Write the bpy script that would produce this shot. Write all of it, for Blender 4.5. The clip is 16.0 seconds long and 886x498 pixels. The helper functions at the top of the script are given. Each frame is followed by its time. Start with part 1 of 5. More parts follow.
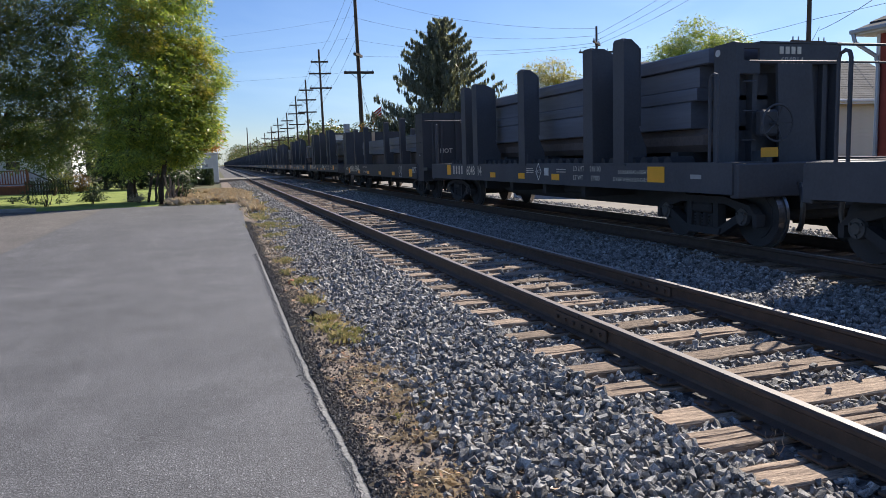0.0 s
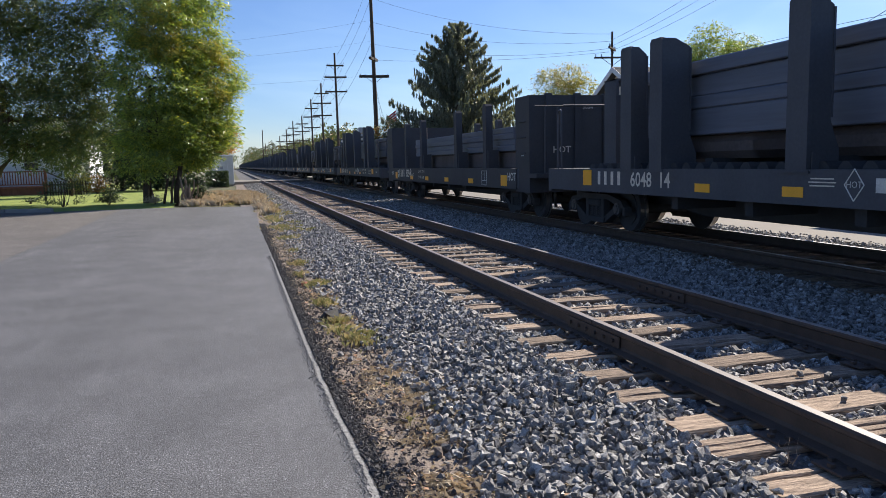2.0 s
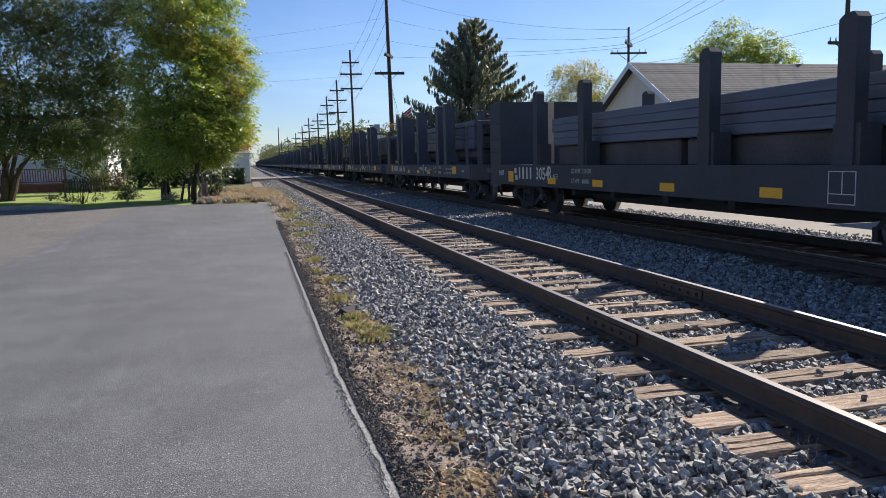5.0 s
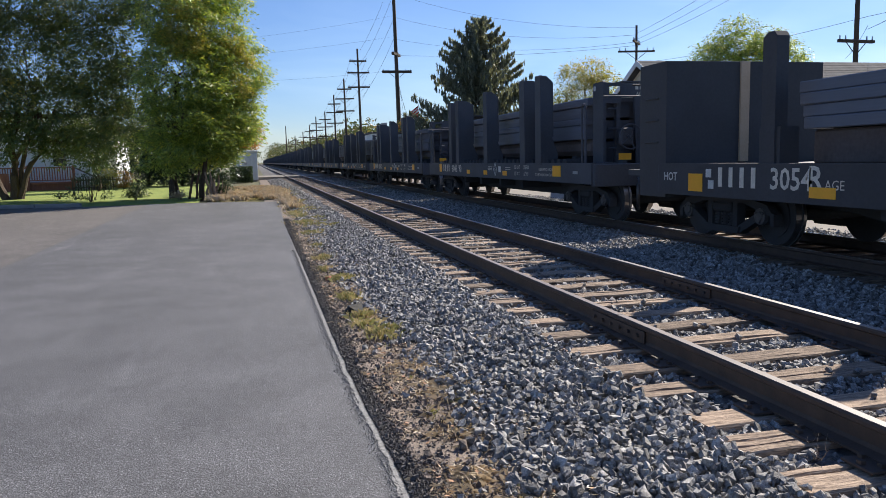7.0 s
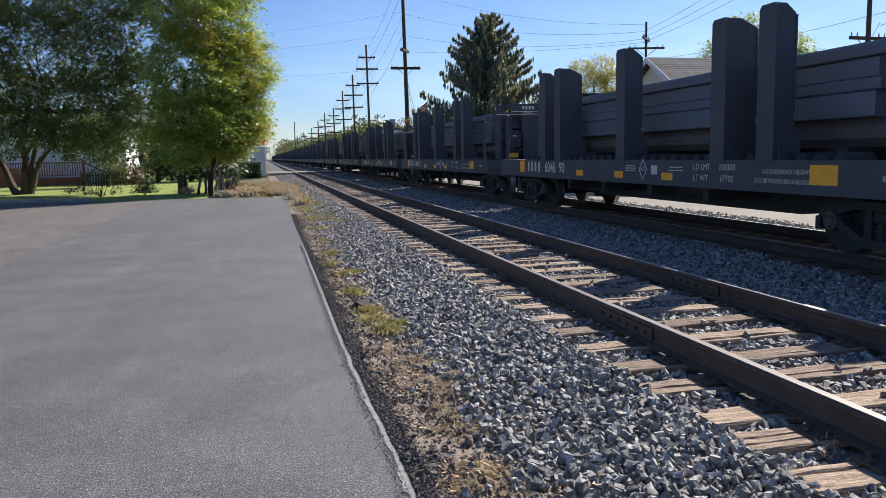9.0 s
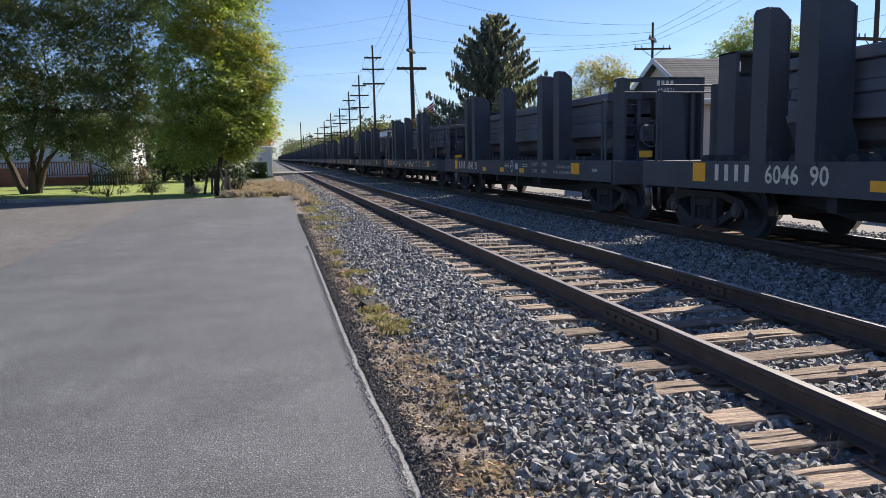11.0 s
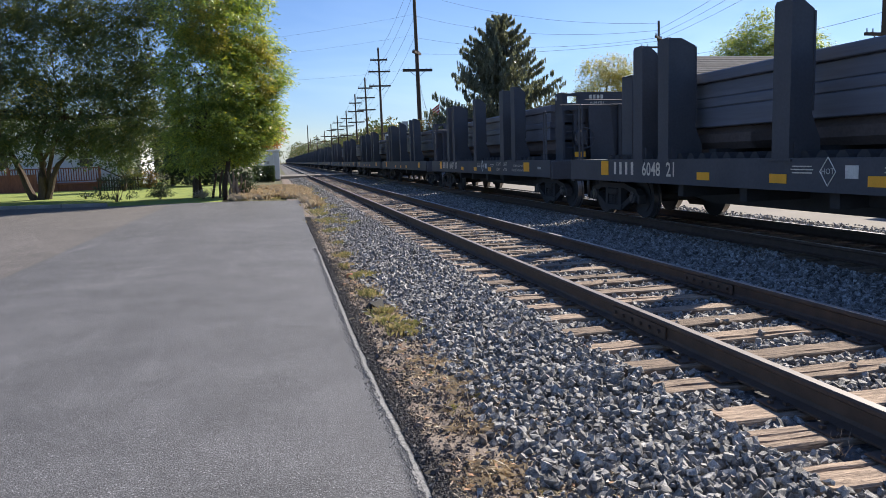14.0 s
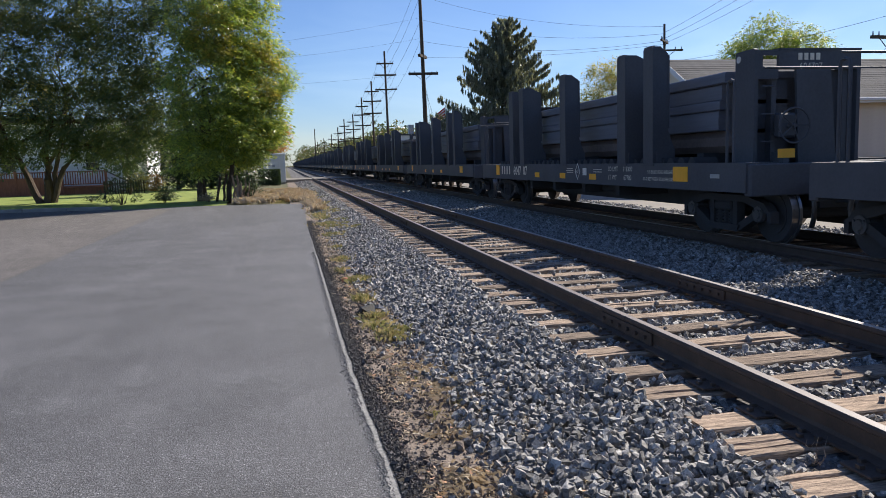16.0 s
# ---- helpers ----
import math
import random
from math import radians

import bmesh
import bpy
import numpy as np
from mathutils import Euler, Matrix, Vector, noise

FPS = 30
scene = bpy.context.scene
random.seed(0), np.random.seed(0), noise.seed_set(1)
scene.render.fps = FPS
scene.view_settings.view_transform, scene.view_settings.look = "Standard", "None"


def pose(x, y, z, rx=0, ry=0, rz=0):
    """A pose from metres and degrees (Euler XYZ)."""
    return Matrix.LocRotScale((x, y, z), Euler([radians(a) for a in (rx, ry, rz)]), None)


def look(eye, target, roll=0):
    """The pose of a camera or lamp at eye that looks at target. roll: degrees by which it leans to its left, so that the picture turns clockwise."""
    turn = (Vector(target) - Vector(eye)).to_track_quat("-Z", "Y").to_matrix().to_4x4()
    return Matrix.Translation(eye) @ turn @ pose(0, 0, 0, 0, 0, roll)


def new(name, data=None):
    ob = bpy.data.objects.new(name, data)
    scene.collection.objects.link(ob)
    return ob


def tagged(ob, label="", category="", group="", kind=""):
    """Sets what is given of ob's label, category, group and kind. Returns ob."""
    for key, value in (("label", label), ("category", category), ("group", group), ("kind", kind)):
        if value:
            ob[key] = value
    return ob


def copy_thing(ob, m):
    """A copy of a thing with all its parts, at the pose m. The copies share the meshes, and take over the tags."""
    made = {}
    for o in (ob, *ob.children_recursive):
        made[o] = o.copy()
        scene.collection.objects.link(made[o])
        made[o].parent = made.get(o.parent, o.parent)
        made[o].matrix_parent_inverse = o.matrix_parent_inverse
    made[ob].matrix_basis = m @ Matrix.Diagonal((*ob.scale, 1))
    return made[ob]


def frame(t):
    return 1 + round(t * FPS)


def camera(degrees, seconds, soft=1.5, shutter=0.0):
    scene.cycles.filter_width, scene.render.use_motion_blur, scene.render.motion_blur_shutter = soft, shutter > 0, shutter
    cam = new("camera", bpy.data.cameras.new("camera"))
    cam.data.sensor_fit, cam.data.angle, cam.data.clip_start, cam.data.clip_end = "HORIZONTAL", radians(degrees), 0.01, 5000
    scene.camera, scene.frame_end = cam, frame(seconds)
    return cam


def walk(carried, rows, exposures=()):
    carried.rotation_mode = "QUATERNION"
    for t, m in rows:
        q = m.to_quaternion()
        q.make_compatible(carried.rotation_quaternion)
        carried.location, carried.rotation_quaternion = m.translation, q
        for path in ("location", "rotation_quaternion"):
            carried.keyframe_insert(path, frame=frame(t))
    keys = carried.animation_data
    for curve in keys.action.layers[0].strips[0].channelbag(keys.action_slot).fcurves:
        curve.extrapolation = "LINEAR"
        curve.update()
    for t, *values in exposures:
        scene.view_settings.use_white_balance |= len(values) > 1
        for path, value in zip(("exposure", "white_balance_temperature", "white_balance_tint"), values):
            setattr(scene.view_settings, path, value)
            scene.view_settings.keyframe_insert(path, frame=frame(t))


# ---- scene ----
cam = camera(61.4, 16.0, soft=0.6)
PATH = [
    (0, (0.0, 0.0, 1.635), (0.568, 1.902, 1.393), -1.8),
    (0.5, (-0.009, -0.011, 1.638), (0.551, 1.894, 1.4), -1.5),
    (1, (-0.004, -0.008, 1.635), (0.548, 1.901, 1.401), -1.4),
    (1.5, (-0.009, -0.012, 1.636), (0.534, 1.899, 1.405), -1.3),
    (2, (-0.002, -0.006, 1.633), (0.533, 1.907, 1.403), -1.3),
    (2.5, (-0.01, -0.016, 1.636), (0.517, 1.899, 1.407), -1.2),
    (3, (-0.005, -0.004, 1.632), (0.515, 1.914, 1.404), -1.3),
    (3.5, (-0.013, -0.009, 1.635), (0.5, 1.91, 1.406), -1.2),
    (4, (-0.007, -0.011, 1.635), (0.5, 1.909, 1.402), -1.3),
    (6.5, (-0.023, -0.007, 1.626), (0.458, 1.92, 1.386), -1.4),
    (7, (-0.02, -0.011, 1.624), (0.457, 1.916, 1.383), -1.4),
    (7.5, (-0.019, -0.002, 1.618), (0.453, 1.926, 1.375), -1.3),
    (8, (-0.017, -0.003, 1.613), (0.45, 1.926, 1.368), -1.3),
    (8.5, (-0.019, -0.007, 1.617), (0.444, 1.923, 1.369), -1.2),
    (9, (-0.011, -0.001, 1.612), (0.445, 1.93, 1.363), -1.2),
    (11.5, (-0.017, -0.034, 1.613), (0.422, 1.902, 1.366), -1.1),
    (12, (-0.019, -0.042, 1.614), (0.416, 1.894, 1.369), -1.2),
    (12.5, (-0.01, -0.03, 1.608), (0.422, 1.907, 1.364), -1.4),
    (13, (-0.015, -0.039, 1.611), (0.413, 1.899, 1.367), -1.5),
    (13.5, (-0.017, -0.038, 1.609), (0.409, 1.901, 1.366), -1.6),
    (14, (-0.013, -0.032, 1.609), (0.408, 1.908, 1.365), -1.8),
    (14.5, (0.004, -0.037, 1.598), (0.422, 1.903, 1.349), -1.9),
    (15, (0.067, -0.042, 1.607), (0.482, 1.898, 1.357), -2.0),
    (15.5, (0.118, -0.052, 1.619), (0.527, 1.891, 1.378), -2.0),
    (16, (0.153, -0.06, 1.621), (0.556, 1.885, 1.386), -1.8),
]
walk(cam, [(t, look(e, g, r)) for t, e, g, r in PATH], [(0, 0.74, 6200, 10), (6.5, 0.74, 6200, 10), (11.5, 0.80, 6200, 10), (14.5, 0.84, 6200, 10), (15.0, 0.94, 6200, 10), (15.5, 0.86, 6200, 10), (16, 0.67, 6200, 10)])

# ---- world, sun, exposure ----
SUN = Vector((1.0, 0.72, 0.98)).normalized()
world = bpy.data.worlds.new("sky")
scene.world = world
world.use_nodes = True
wn = world.node_tree
sky = wn.nodes.new("ShaderNodeTexSky")
sky.sky_type, sky.sun_disc = "NISHITA", False
sky.sun_elevation = math.asin(SUN.z)
sky.sun_rotation = math.atan2(SUN.x, SUN.y)
sky.air_density, sky.dust_density, sky.ozone_density = 1.0, 0.3, 2.0
wn.nodes["Background"].inputs[1].default_value = 0.066
tint = wn.nodes.new("ShaderNodeMixRGB")
tint.blend_type, tint.inputs[0].default_value, tint.inputs[2].default_value = "MULTIPLY", 1.0, (0.84, 0.935, 1.165, 1)
wn.links.new(sky.outputs[0], tint.inputs[1])
# faint high wisps
wco, wmap, wisp, wramp, veil = (wn.nodes.new("ShaderNode" + k) for k in ("TexCoord", "Mapping", "TexNoise", "ValToRGB", "MixRGB"))
wmap.inputs["Scale"].default_value, wmap.inputs["Rotation"].default_value = (1.0, 2.2, 5.0), (0.0, 0.25, 0.5)
wisp.inputs["Scale"].default_value, wisp.inputs["Detail"].default_value, wisp.inputs["Distortion"].default_value = 2.6, 7, 0.7
wramp.color_ramp.elements[0].position, wramp.color_ramp.elements[1].position = 0.45, 0.72
wramp.color_ramp.elements[0].color, wramp.color_ramp.elements[1].color = (0.86, 0.9, 0.95, 1), (1.1, 1.05, 1.0, 1)
veil.blend_type, veil.inputs[0].default_value = "MULTIPLY", 1.0
wn.links.new(wco.outputs["Generated"], wmap.inputs[0]), wn.links.new(wmap.outputs[0], wisp.inputs[0]), wn.links.new(wisp.outputs[0], wramp.inputs[0])
wn.links.new(tint.outputs[0], veil.inputs[1]), wn.links.new(wramp.outputs[0], veil.inputs[2])
wn.links.new(veil.outputs[0], wn.nodes["Background"].inputs[0])
lamp = bpy.data.lights.new("sun", "SUN")
lamp.energy, lamp.angle, lamp.color = 4.7, radians(0.53), (1.0, 0.89, 0.75)
sun = new("sun", lamp)
sun.matrix_world = look(SUN * 50, (0, 0, 0))

# ---- materials ----


def mat(name, base, dark=None, rough=0.8, metal=0.0, scale=6.0, fine=60.0, bump=0.3, amount=0.6, island=0.0, obj=0.0, stretch=(1, 1, 1), distance=0.01):
    """A surface with two scales of mottling between dark and base, bump, and shifts of value by piece."""
    m = bpy.data.materials.new(name)
    m.use_nodes = True
    n, l = m.node_tree.nodes, m.node_tree.links
    p = n["Principled BSDF"]
    dark = dark or tuple(c * 0.6 for c in base)
    geo = n.new("ShaderNodeTexCoord")
    mp = n.new("ShaderNodeMapping")
    mp.inputs["Scale"].default_value = stretch
    l.new(geo.outputs["Object"], mp.inputs[0])
    big, small = n.new("ShaderNodeTexNoise"), n.new("ShaderNodeTexNoise")
    big.inputs["Scale"].default_value, big.inputs["Detail"].default_value = scale, 5
    small.inputs["Scale"].default_value, small.inputs["Detail"].default_value = fine, 3
    l.new(mp.outputs[0], big.inputs[0]), l.new(mp.outputs[0], small.inputs[0])
    add = n.new("ShaderNodeMath")
    add.operation = "MULTIPLY_ADD"
    l.new(big.outputs[0], add.inputs[0])
    add.inputs[1].default_value = amount
    half = n.new("ShaderNodeMath")
    half.operation = "MULTIPLY"
    l.new(small.outputs[0], half.inputs[0])
    half.inputs[1].default_value = 1 - amount
    l.new(half.outputs[0], add.inputs[2])
    ramp = n.new("ShaderNodeValToRGB")
    ramp.color_ramp.elements[0].position, ramp.color_ramp.elements[1].position = 0.33, 0.67
    ramp.color_ramp.elements[0].color, ramp.color_ramp.elements[1].color = (*dark, 1), (*base, 1)
    l.new(add.outputs[0], ramp.inputs[0])
    out = ramp.outputs[0]
    if island or obj:
        info = n.new("ShaderNodeNewGeometry" if island else "ShaderNodeObjectInfo")
        rng = n.new("ShaderNodeMapRange")
        k = island or obj
        rng.inputs["To Min"].default_value, rng.inputs["To Max"].default_value = 1 - k, 1 + k
        l.new(info.outputs["Random Per Island" if island else "Random"], rng.inputs[0])
        hsv = n.new("ShaderNodeHueSaturation")
        l.new(rng.outputs[0], hsv.inputs["Value"]), l.new(out, hsv.inputs["Color"])
        out = hsv.outputs[0]
    l.new(out, p.inputs["Base Color"])
    p.inputs["Roughness"].default_value, p.inputs["Metallic"].default_value = rough, metal
    if bump:
        b = n.new("ShaderNodeBump")
        b.inputs["Strength"].default_value, b.inputs["Distance"].default_value = bump, distance
        l.new(add.outputs[0], b.inputs["Height"]), l.new(b.outputs[0], p.inputs["Normal"])
    return m


def asphalt_mat(name="asphalt", base=(0.158, 0.158, 0.165), dark=(0.04, 0.041, 0.044)):
    """Rolled asphalt: pale grains in dark binder, scuffs, worn lighter wheel paths and faint stains."""
    m = mat(name, base, dark, 0.74, scale=75, fine=140, bump=1.0, amount=0.5, distance=0.006)
    n, l = m.node_tree.nodes, m.node_tree.links
    p = n["Principled BSDF"]
    now = p.inputs["Base Color"].links[0].from_socket
    co = n.new("ShaderNodeTexCoord")
    def layer(scale, detail, lo, hi, a, b, sock, stretch=(1, 1, 1), distortion=0.0):
        mp, t, r, x = (n.new("ShaderNode" + k) for k in ("Mapping", "TexNoise", "MapRange", "MixRGB"))
        mp.inputs["Scale"].default_value = stretch
        t.inputs["Scale"].default_value, t.inputs["Detail"].default_value, t.inputs["Distortion"].default_value = scale, detail, distortion
        r.inputs["From Min"].default_value, r.inputs["From Max"].default_value = lo, hi
        r.inputs["To Min"].default_value, r.inputs["To Max"].default_value = a, b
        x.blend_type = "MULTIPLY"
        x.inputs[0].default_value = 1
        l.new(co.outputs["Object"], mp.inputs[0]), l.new(mp.outputs[0], t.inputs[0]), l.new(t.outputs[0], r.inputs[0])
        l.new(sock, x.inputs[1]), l.new(r.outputs[0], x.inputs[2])
        return x.outputs[0]
    now = layer(0.3, 5, 0.35, 0.65, 0.9, 1.09, now, (1, 0.35, 1), 0.6)
    now = layer(120, 1, 0.4, 0.6, 0.4, 1.6, now)
    now = layer(62, 1, 0.58, 0.70, 1.0, 2.3, now)
    now = layer(48, 1, 0.62, 0.72, 1.0, 0.5, now)
    now = layer(14, 3, 0.35, 0.65, 0.88, 1.12, now)
    now = layer(1.6, 6, 0.4, 0.62, 0.9, 1.08, now)
    now = layer(2.2, 5, 0.58, 0.68, 1.0, 1.16, now, (1, 0.12, 1), 0.8)
    now = layer(0.9, 4, 0.60, 0.70, 1.0, 1.08, now, (1.6, 0.25, 1), 1.5)
    now = layer(1.1, 6, 0.38, 0.62, 0.975, 1.025, now, (0.22, 1.5, 1), 0.9)
    now = layer(0.35, 3, 0.4, 0.6, 0.93, 1.06, now, (1, 1, 1), 0.4)
    now = layer(0.5, 8, 0.485, 0.5, 1.0, 0.97, now, (1, 1, 1), 3.0)
    l.new(now, p.inputs["Base Color"])
    return m


def leaf_mat(name, a, b, c=None, through_light=0.45, glow=(1.75, 1.6, 1.0)):
    """Leaves: a colour by leaf between a and b (and c), light shining through."""
    m = bpy.data.materials.new(name)
    m.use_nodes = True
    n, l = m.node_tree.nodes, m.node_tree.links
    n.remove(n["Principled BSDF"])
    info, ramp = n.new("ShaderNodeNewGeometry"), n.new("ShaderNodeValToRGB")
    ramp.color_ramp.elements[0].color, ramp.color_ramp.elements[1].color = (*a, 1), (*b, 1)
    if c:
        e = ramp.color_ramp.elements.new(0.86)
        e.color = (*b, 1)
        ramp.color_ramp.elements[2].color = (*c, 1)
    l.new(info.outputs["Random Per Island"], ramp.inputs[0])
    d, t, g, m1, m2 = (n.new("ShaderNode" + k) for k in ("BsdfDiffuse", "BsdfTranslucent", "BsdfGlossy", "MixShader", "MixShader"))
    g.inputs["Roughness"].default_value = 0.38
    m1.inputs[0].default_value, m2.inputs[0].default_value = through_light, 0.085
    warm = n.new("ShaderNodeMixRGB")
    warm.blend_type, warm.inputs[0].default_value, warm.inputs[2].default_value = "MULTIPLY", 1.0, (*glow, 1)
    l.new(ramp.outputs[0], d.inputs[0]), l.new(ramp.outputs[0], warm.inputs[1]), l.new(warm.outputs[0], t.inputs[0])
    l.new(d.outputs[0], m1.inputs[1]), l.new(t.outputs[0], m1.inputs[2])
    l.new(m1.outputs[0], m2.inputs[1]), l.new(g.outputs[0], m2.inputs[2])
    l.new(m2.outputs[0], n["Material Output"].inputs[0])
    return m


M_ASPHALT = asphalt_mat()
M_ASPHALT_OLD = asphalt_mat("old_asphalt", (0.19, 0.175, 0.162), (0.05, 0.046, 0.043))
M_SEAM = mat("worn_seam", (0.17, 0.16, 0.15), (0.08, 0.076, 0.072), 0.85, scale=1.6, fine=40, bump=0.5)
M_ASPHALT_EDGE = mat("asphalt_dust", (0.35, 0.34, 0.325), (0.12, 0.12, 0.12), 0.95, scale=30, fine=90, bump=0.6, amount=0.55)
M_HOSE = mat("glossy_hose", (0.05, 0.05, 0.053), (0.03, 0.03, 0.032), 0.35, scale=6, fine=40, bump=0.05)
M_BEARING = mat("greasy_bearing", (0.1, 0.1, 0.104), (0.06, 0.06, 0.062), 0.5, 0.2, scale=12, fine=60, bump=0.2)
M_ROAD = mat("pale_concrete", (0.27, 0.243, 0.205), (0.19, 0.172, 0.147), 0.9, scale=0.6, fine=40, bump=0.2)
M_DIRT = mat("dirt", (0.31, 0.25, 0.2), (0.095, 0.078, 0.066), 1.0, scale=3.5, fine=45, bump=0.9, amount=0.55, distance=0.03)
M_GROUND = mat("field", (0.15, 0.13, 0.07), (0.07, 0.085, 0.03), 1.0, scale=0.2, fine=9, bump=0.6, distance=0.05)
M_LAWN = mat("lawn", (0.33, 0.37, 0.075), (0.11, 0.17, 0.03), 0.9, scale=1.6, fine=24, bump=0.8, distance=0.03)
M_BED = mat("ballast_bed", (0.24, 0.23, 0.22), (0.035, 0.034, 0.033), 1.0, scale=14, fine=30, bump=1.0, amount=0.5, distance=0.04)
M_STONE = mat("ballast_stone", (0.44, 0.425, 0.4), (0.075, 0.072, 0.068), 0.72, scale=40, fine=190, bump=0.9, island=0.6)
M_TIE = mat("weathered_timber", (0.46, 0.345, 0.25), (0.065, 0.045, 0.033), 0.9, scale=4.5, fine=22, bump=1.0, obj=0.35, stretch=(0.9, 8, 8), distance=0.02)
M_RUST = mat("rusty_steel", (0.105, 0.072, 0.054), (0.06, 0.042, 0.033), 0.7, 0.2, scale=8, fine=70, bump=0.3)
M_RAILDULL = mat("dull_rail_head", (0.25, 0.21, 0.19), (0.16, 0.135, 0.12), 0.5, 0.0, scale=3, fine=60, bump=0.1, stretch=(8, 0.3, 1))
M_RAILTOP = mat("worn_rail_head", (0.42, 0.39, 0.37), (0.28, 0.26, 0.25), 0.4, 0.4, scale=3, fine=40, bump=0.05, stretch=(8, 0.3, 1))
M_CAR = mat("dark_car_paint", (0.08, 0.085, 0.099), (0.055, 0.058, 0.068), 0.68, scale=1.3, fine=25, bump=0.15)
M_CARBROWN = mat("brown_car_paint", (0.064, 0.064, 0.069), (0.045, 0.045, 0.049), 0.72, scale=1.3, fine=25, bump=0.15)
M_UNDER = mat("grimy_underframe", (0.05, 0.05, 0.053), (0.035, 0.035, 0.037), 0.9, scale=3, fine=30, bump=0.4)
M_STEEL = mat("mill_steel", (0.15, 0.168, 0.212), (0.1, 0.112, 0.145), 0.5, 0.1, scale=1.2, fine=9, bump=0.15, stretch=(1, 0.15, 3))
M_TREAD = mat("polished_wheel_tread", (0.4, 0.4, 0.41), (0.25, 0.25, 0.26), 0.3, 0.9, scale=3, fine=40, bump=0.03)
M_SLAB = mat("rusted_slab", (0.135, 0.108, 0.1), (0.075, 0.06, 0.056), 0.85, scale=1.5, fine=20, bump=0.3)
M_YELLOW = mat("reflector_yellow", (1.0, 0.47, 0.03), (0.85, 0.4, 0.02), 0.4, scale=4, fine=60, bump=0.05)
M_WHITE = mat("stencil_white", (0.72, 0.71, 0.66), (0.5, 0.49, 0.45), 0.7, scale=8, fine=60, bump=0.0)
M_LETTER = mat("stencil_cream", (0.8, 0.74, 0.62), (0.55, 0.5, 0.42), 0.7, scale=7, fine=50, bump=0.0)
M_GOLD = mat("tan_strap", (0.62, 0.45, 0.3), (0.5, 0.35, 0.22), 0.7, scale=3, fine=40, bump=0.1)
M_POLE = mat("creosoted_pole", (0.1, 0.075, 0.055), (0.05, 0.038, 0.03), 0.9, scale=3, fine=25, bump=0.4, stretch=(8, 8, 0.5))
M_WIRE = mat("cable_black", (0.03, 0.03, 0.032), None, 0.6, bump=0.0)
M_BARK = mat("bark", (0.12, 0.085, 0.06), (0.045, 0.032, 0.024), 0.95, scale=6, fine=35, bump=0.9, stretch=(4, 4, 0.7), distance=0.03)
M_DEADWOOD = mat("dead_wood", (0.36, 0.27, 0.19), (0.15, 0.11, 0.08), 0.95, scale=4, fine=30, bump=0.9, stretch=(5, 5, 0.6), distance=0.02)
M_SIDING = mat("cream_siding", (0.76, 0.69, 0.56), (0.66, 0.59, 0.47), 0.7, scale=1.5, fine=30, bump=0.1)
M_WHITEPAINT = mat("white_paint", (0.78, 0.79, 0.8), (0.66, 0.67, 0.68), 0.6, scale=1.5, fine=30, bump=0.1)
M_SHINGLE = mat("grey_shingle", (0.1, 0.102, 0.11), (0.05, 0.051, 0.056), 0.95, scale=2, fine=22, bump=0.5, obj=0.25)
M_BRICK = mat("red_brick", (0.33, 0.07, 0.05), (0.2, 0.04, 0.03), 0.9, scale=3, fine=30, bump=0.3, obj=0.15)
M_REDWOOD = mat("red_stained_timber", (0.33, 0.13, 0.08), (0.2, 0.07, 0.045), 0.75, scale=3, fine=30, bump=0.3, stretch=(4, 4, 1))
M_GLASS = mat("window_glass", (0.02, 0.022, 0.025), (0.012, 0.013, 0.015), 0.08, scale=1, fine=4, bump=0.0)
M_CONCRETE = mat("kerb_concrete", (0.33, 0.31, 0.28), (0.2, 0.19, 0.175), 0.95, scale=2, fine=40, bump=0.3)
M_GREY = mat("galvanised_grey", (0.45, 0.47, 0.5), (0.35, 0.37, 0.4), 0.45, 0.5, scale=3, fine=40, bump=0.1)
# two greens with shade and sunshine put into the leaf colour itself
L_SHADED = leaf_mat("leaves_shaded_green", (0.045, 0.078, 0.025), (0.105, 0.15, 0.042), (0.2, 0.19, 0.045), 0.32, (1.9, 1.7, 1.0))
L_LIT = leaf_mat("leaves_sunlit_green", (0.105, 0.165, 0.04), (0.31, 0.385, 0.08), (0.54, 0.47, 0.065), 0.5, (1.75, 1.7, 0.9))
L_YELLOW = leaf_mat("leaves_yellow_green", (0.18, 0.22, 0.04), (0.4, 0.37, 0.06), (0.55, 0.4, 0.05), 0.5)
L_ORANGE = leaf_mat("leaves_orange", (0.25, 0.13, 0.02), (0.4, 0.2, 0.03), (0.3, 0.25, 0.04))
L_SPRUCE = leaf_mat("spruce_needles", (0.1, 0.12, 0.085), (0.24, 0.26, 0.19), None, 0.38)
L_FAR = leaf_mat("far_leaves", (0.05, 0.075, 0.025), (0.1, 0.12, 0.04), (0.2, 0.13, 0.04))
L_GRASS = leaf_mat("grass_blades", (0.16, 0.18, 0.055), (0.42, 0.34, 0.16), (0.58, 0.42, 0.25), 0.4, (1.1, 1.1, 1.0))
L_DRY = leaf_mat("dry_straw", (0.39, 0.31, 0.19), (0.6, 0.49, 0.32), (0.5, 0.35, 0.2), 0.25, (1.05, 1.0, 1.0))
L_HEDGE = leaf_mat("hedge_leaves", (0.02, 0.045, 0.012), (0.05, 0.085, 0.02), None, 0.25)

M_GRIT = mat("dark_grit", (0.16, 0.15, 0.14), (0.06, 0.056, 0.053), 0.95, scale=30, fine=200, bump=0.2, island=0.5)
M_TAR = mat("black_tar", (0.02, 0.02, 0.02), (0.01, 0.01, 0.01), 0.7, scale=20, fine=90, bump=0.6)
M_BRICKBIT = mat("brick_bit", (0.45, 0.2, 0.12), (0.3, 0.12, 0.07), 0.95, scale=10, fine=60, bump=0.4)

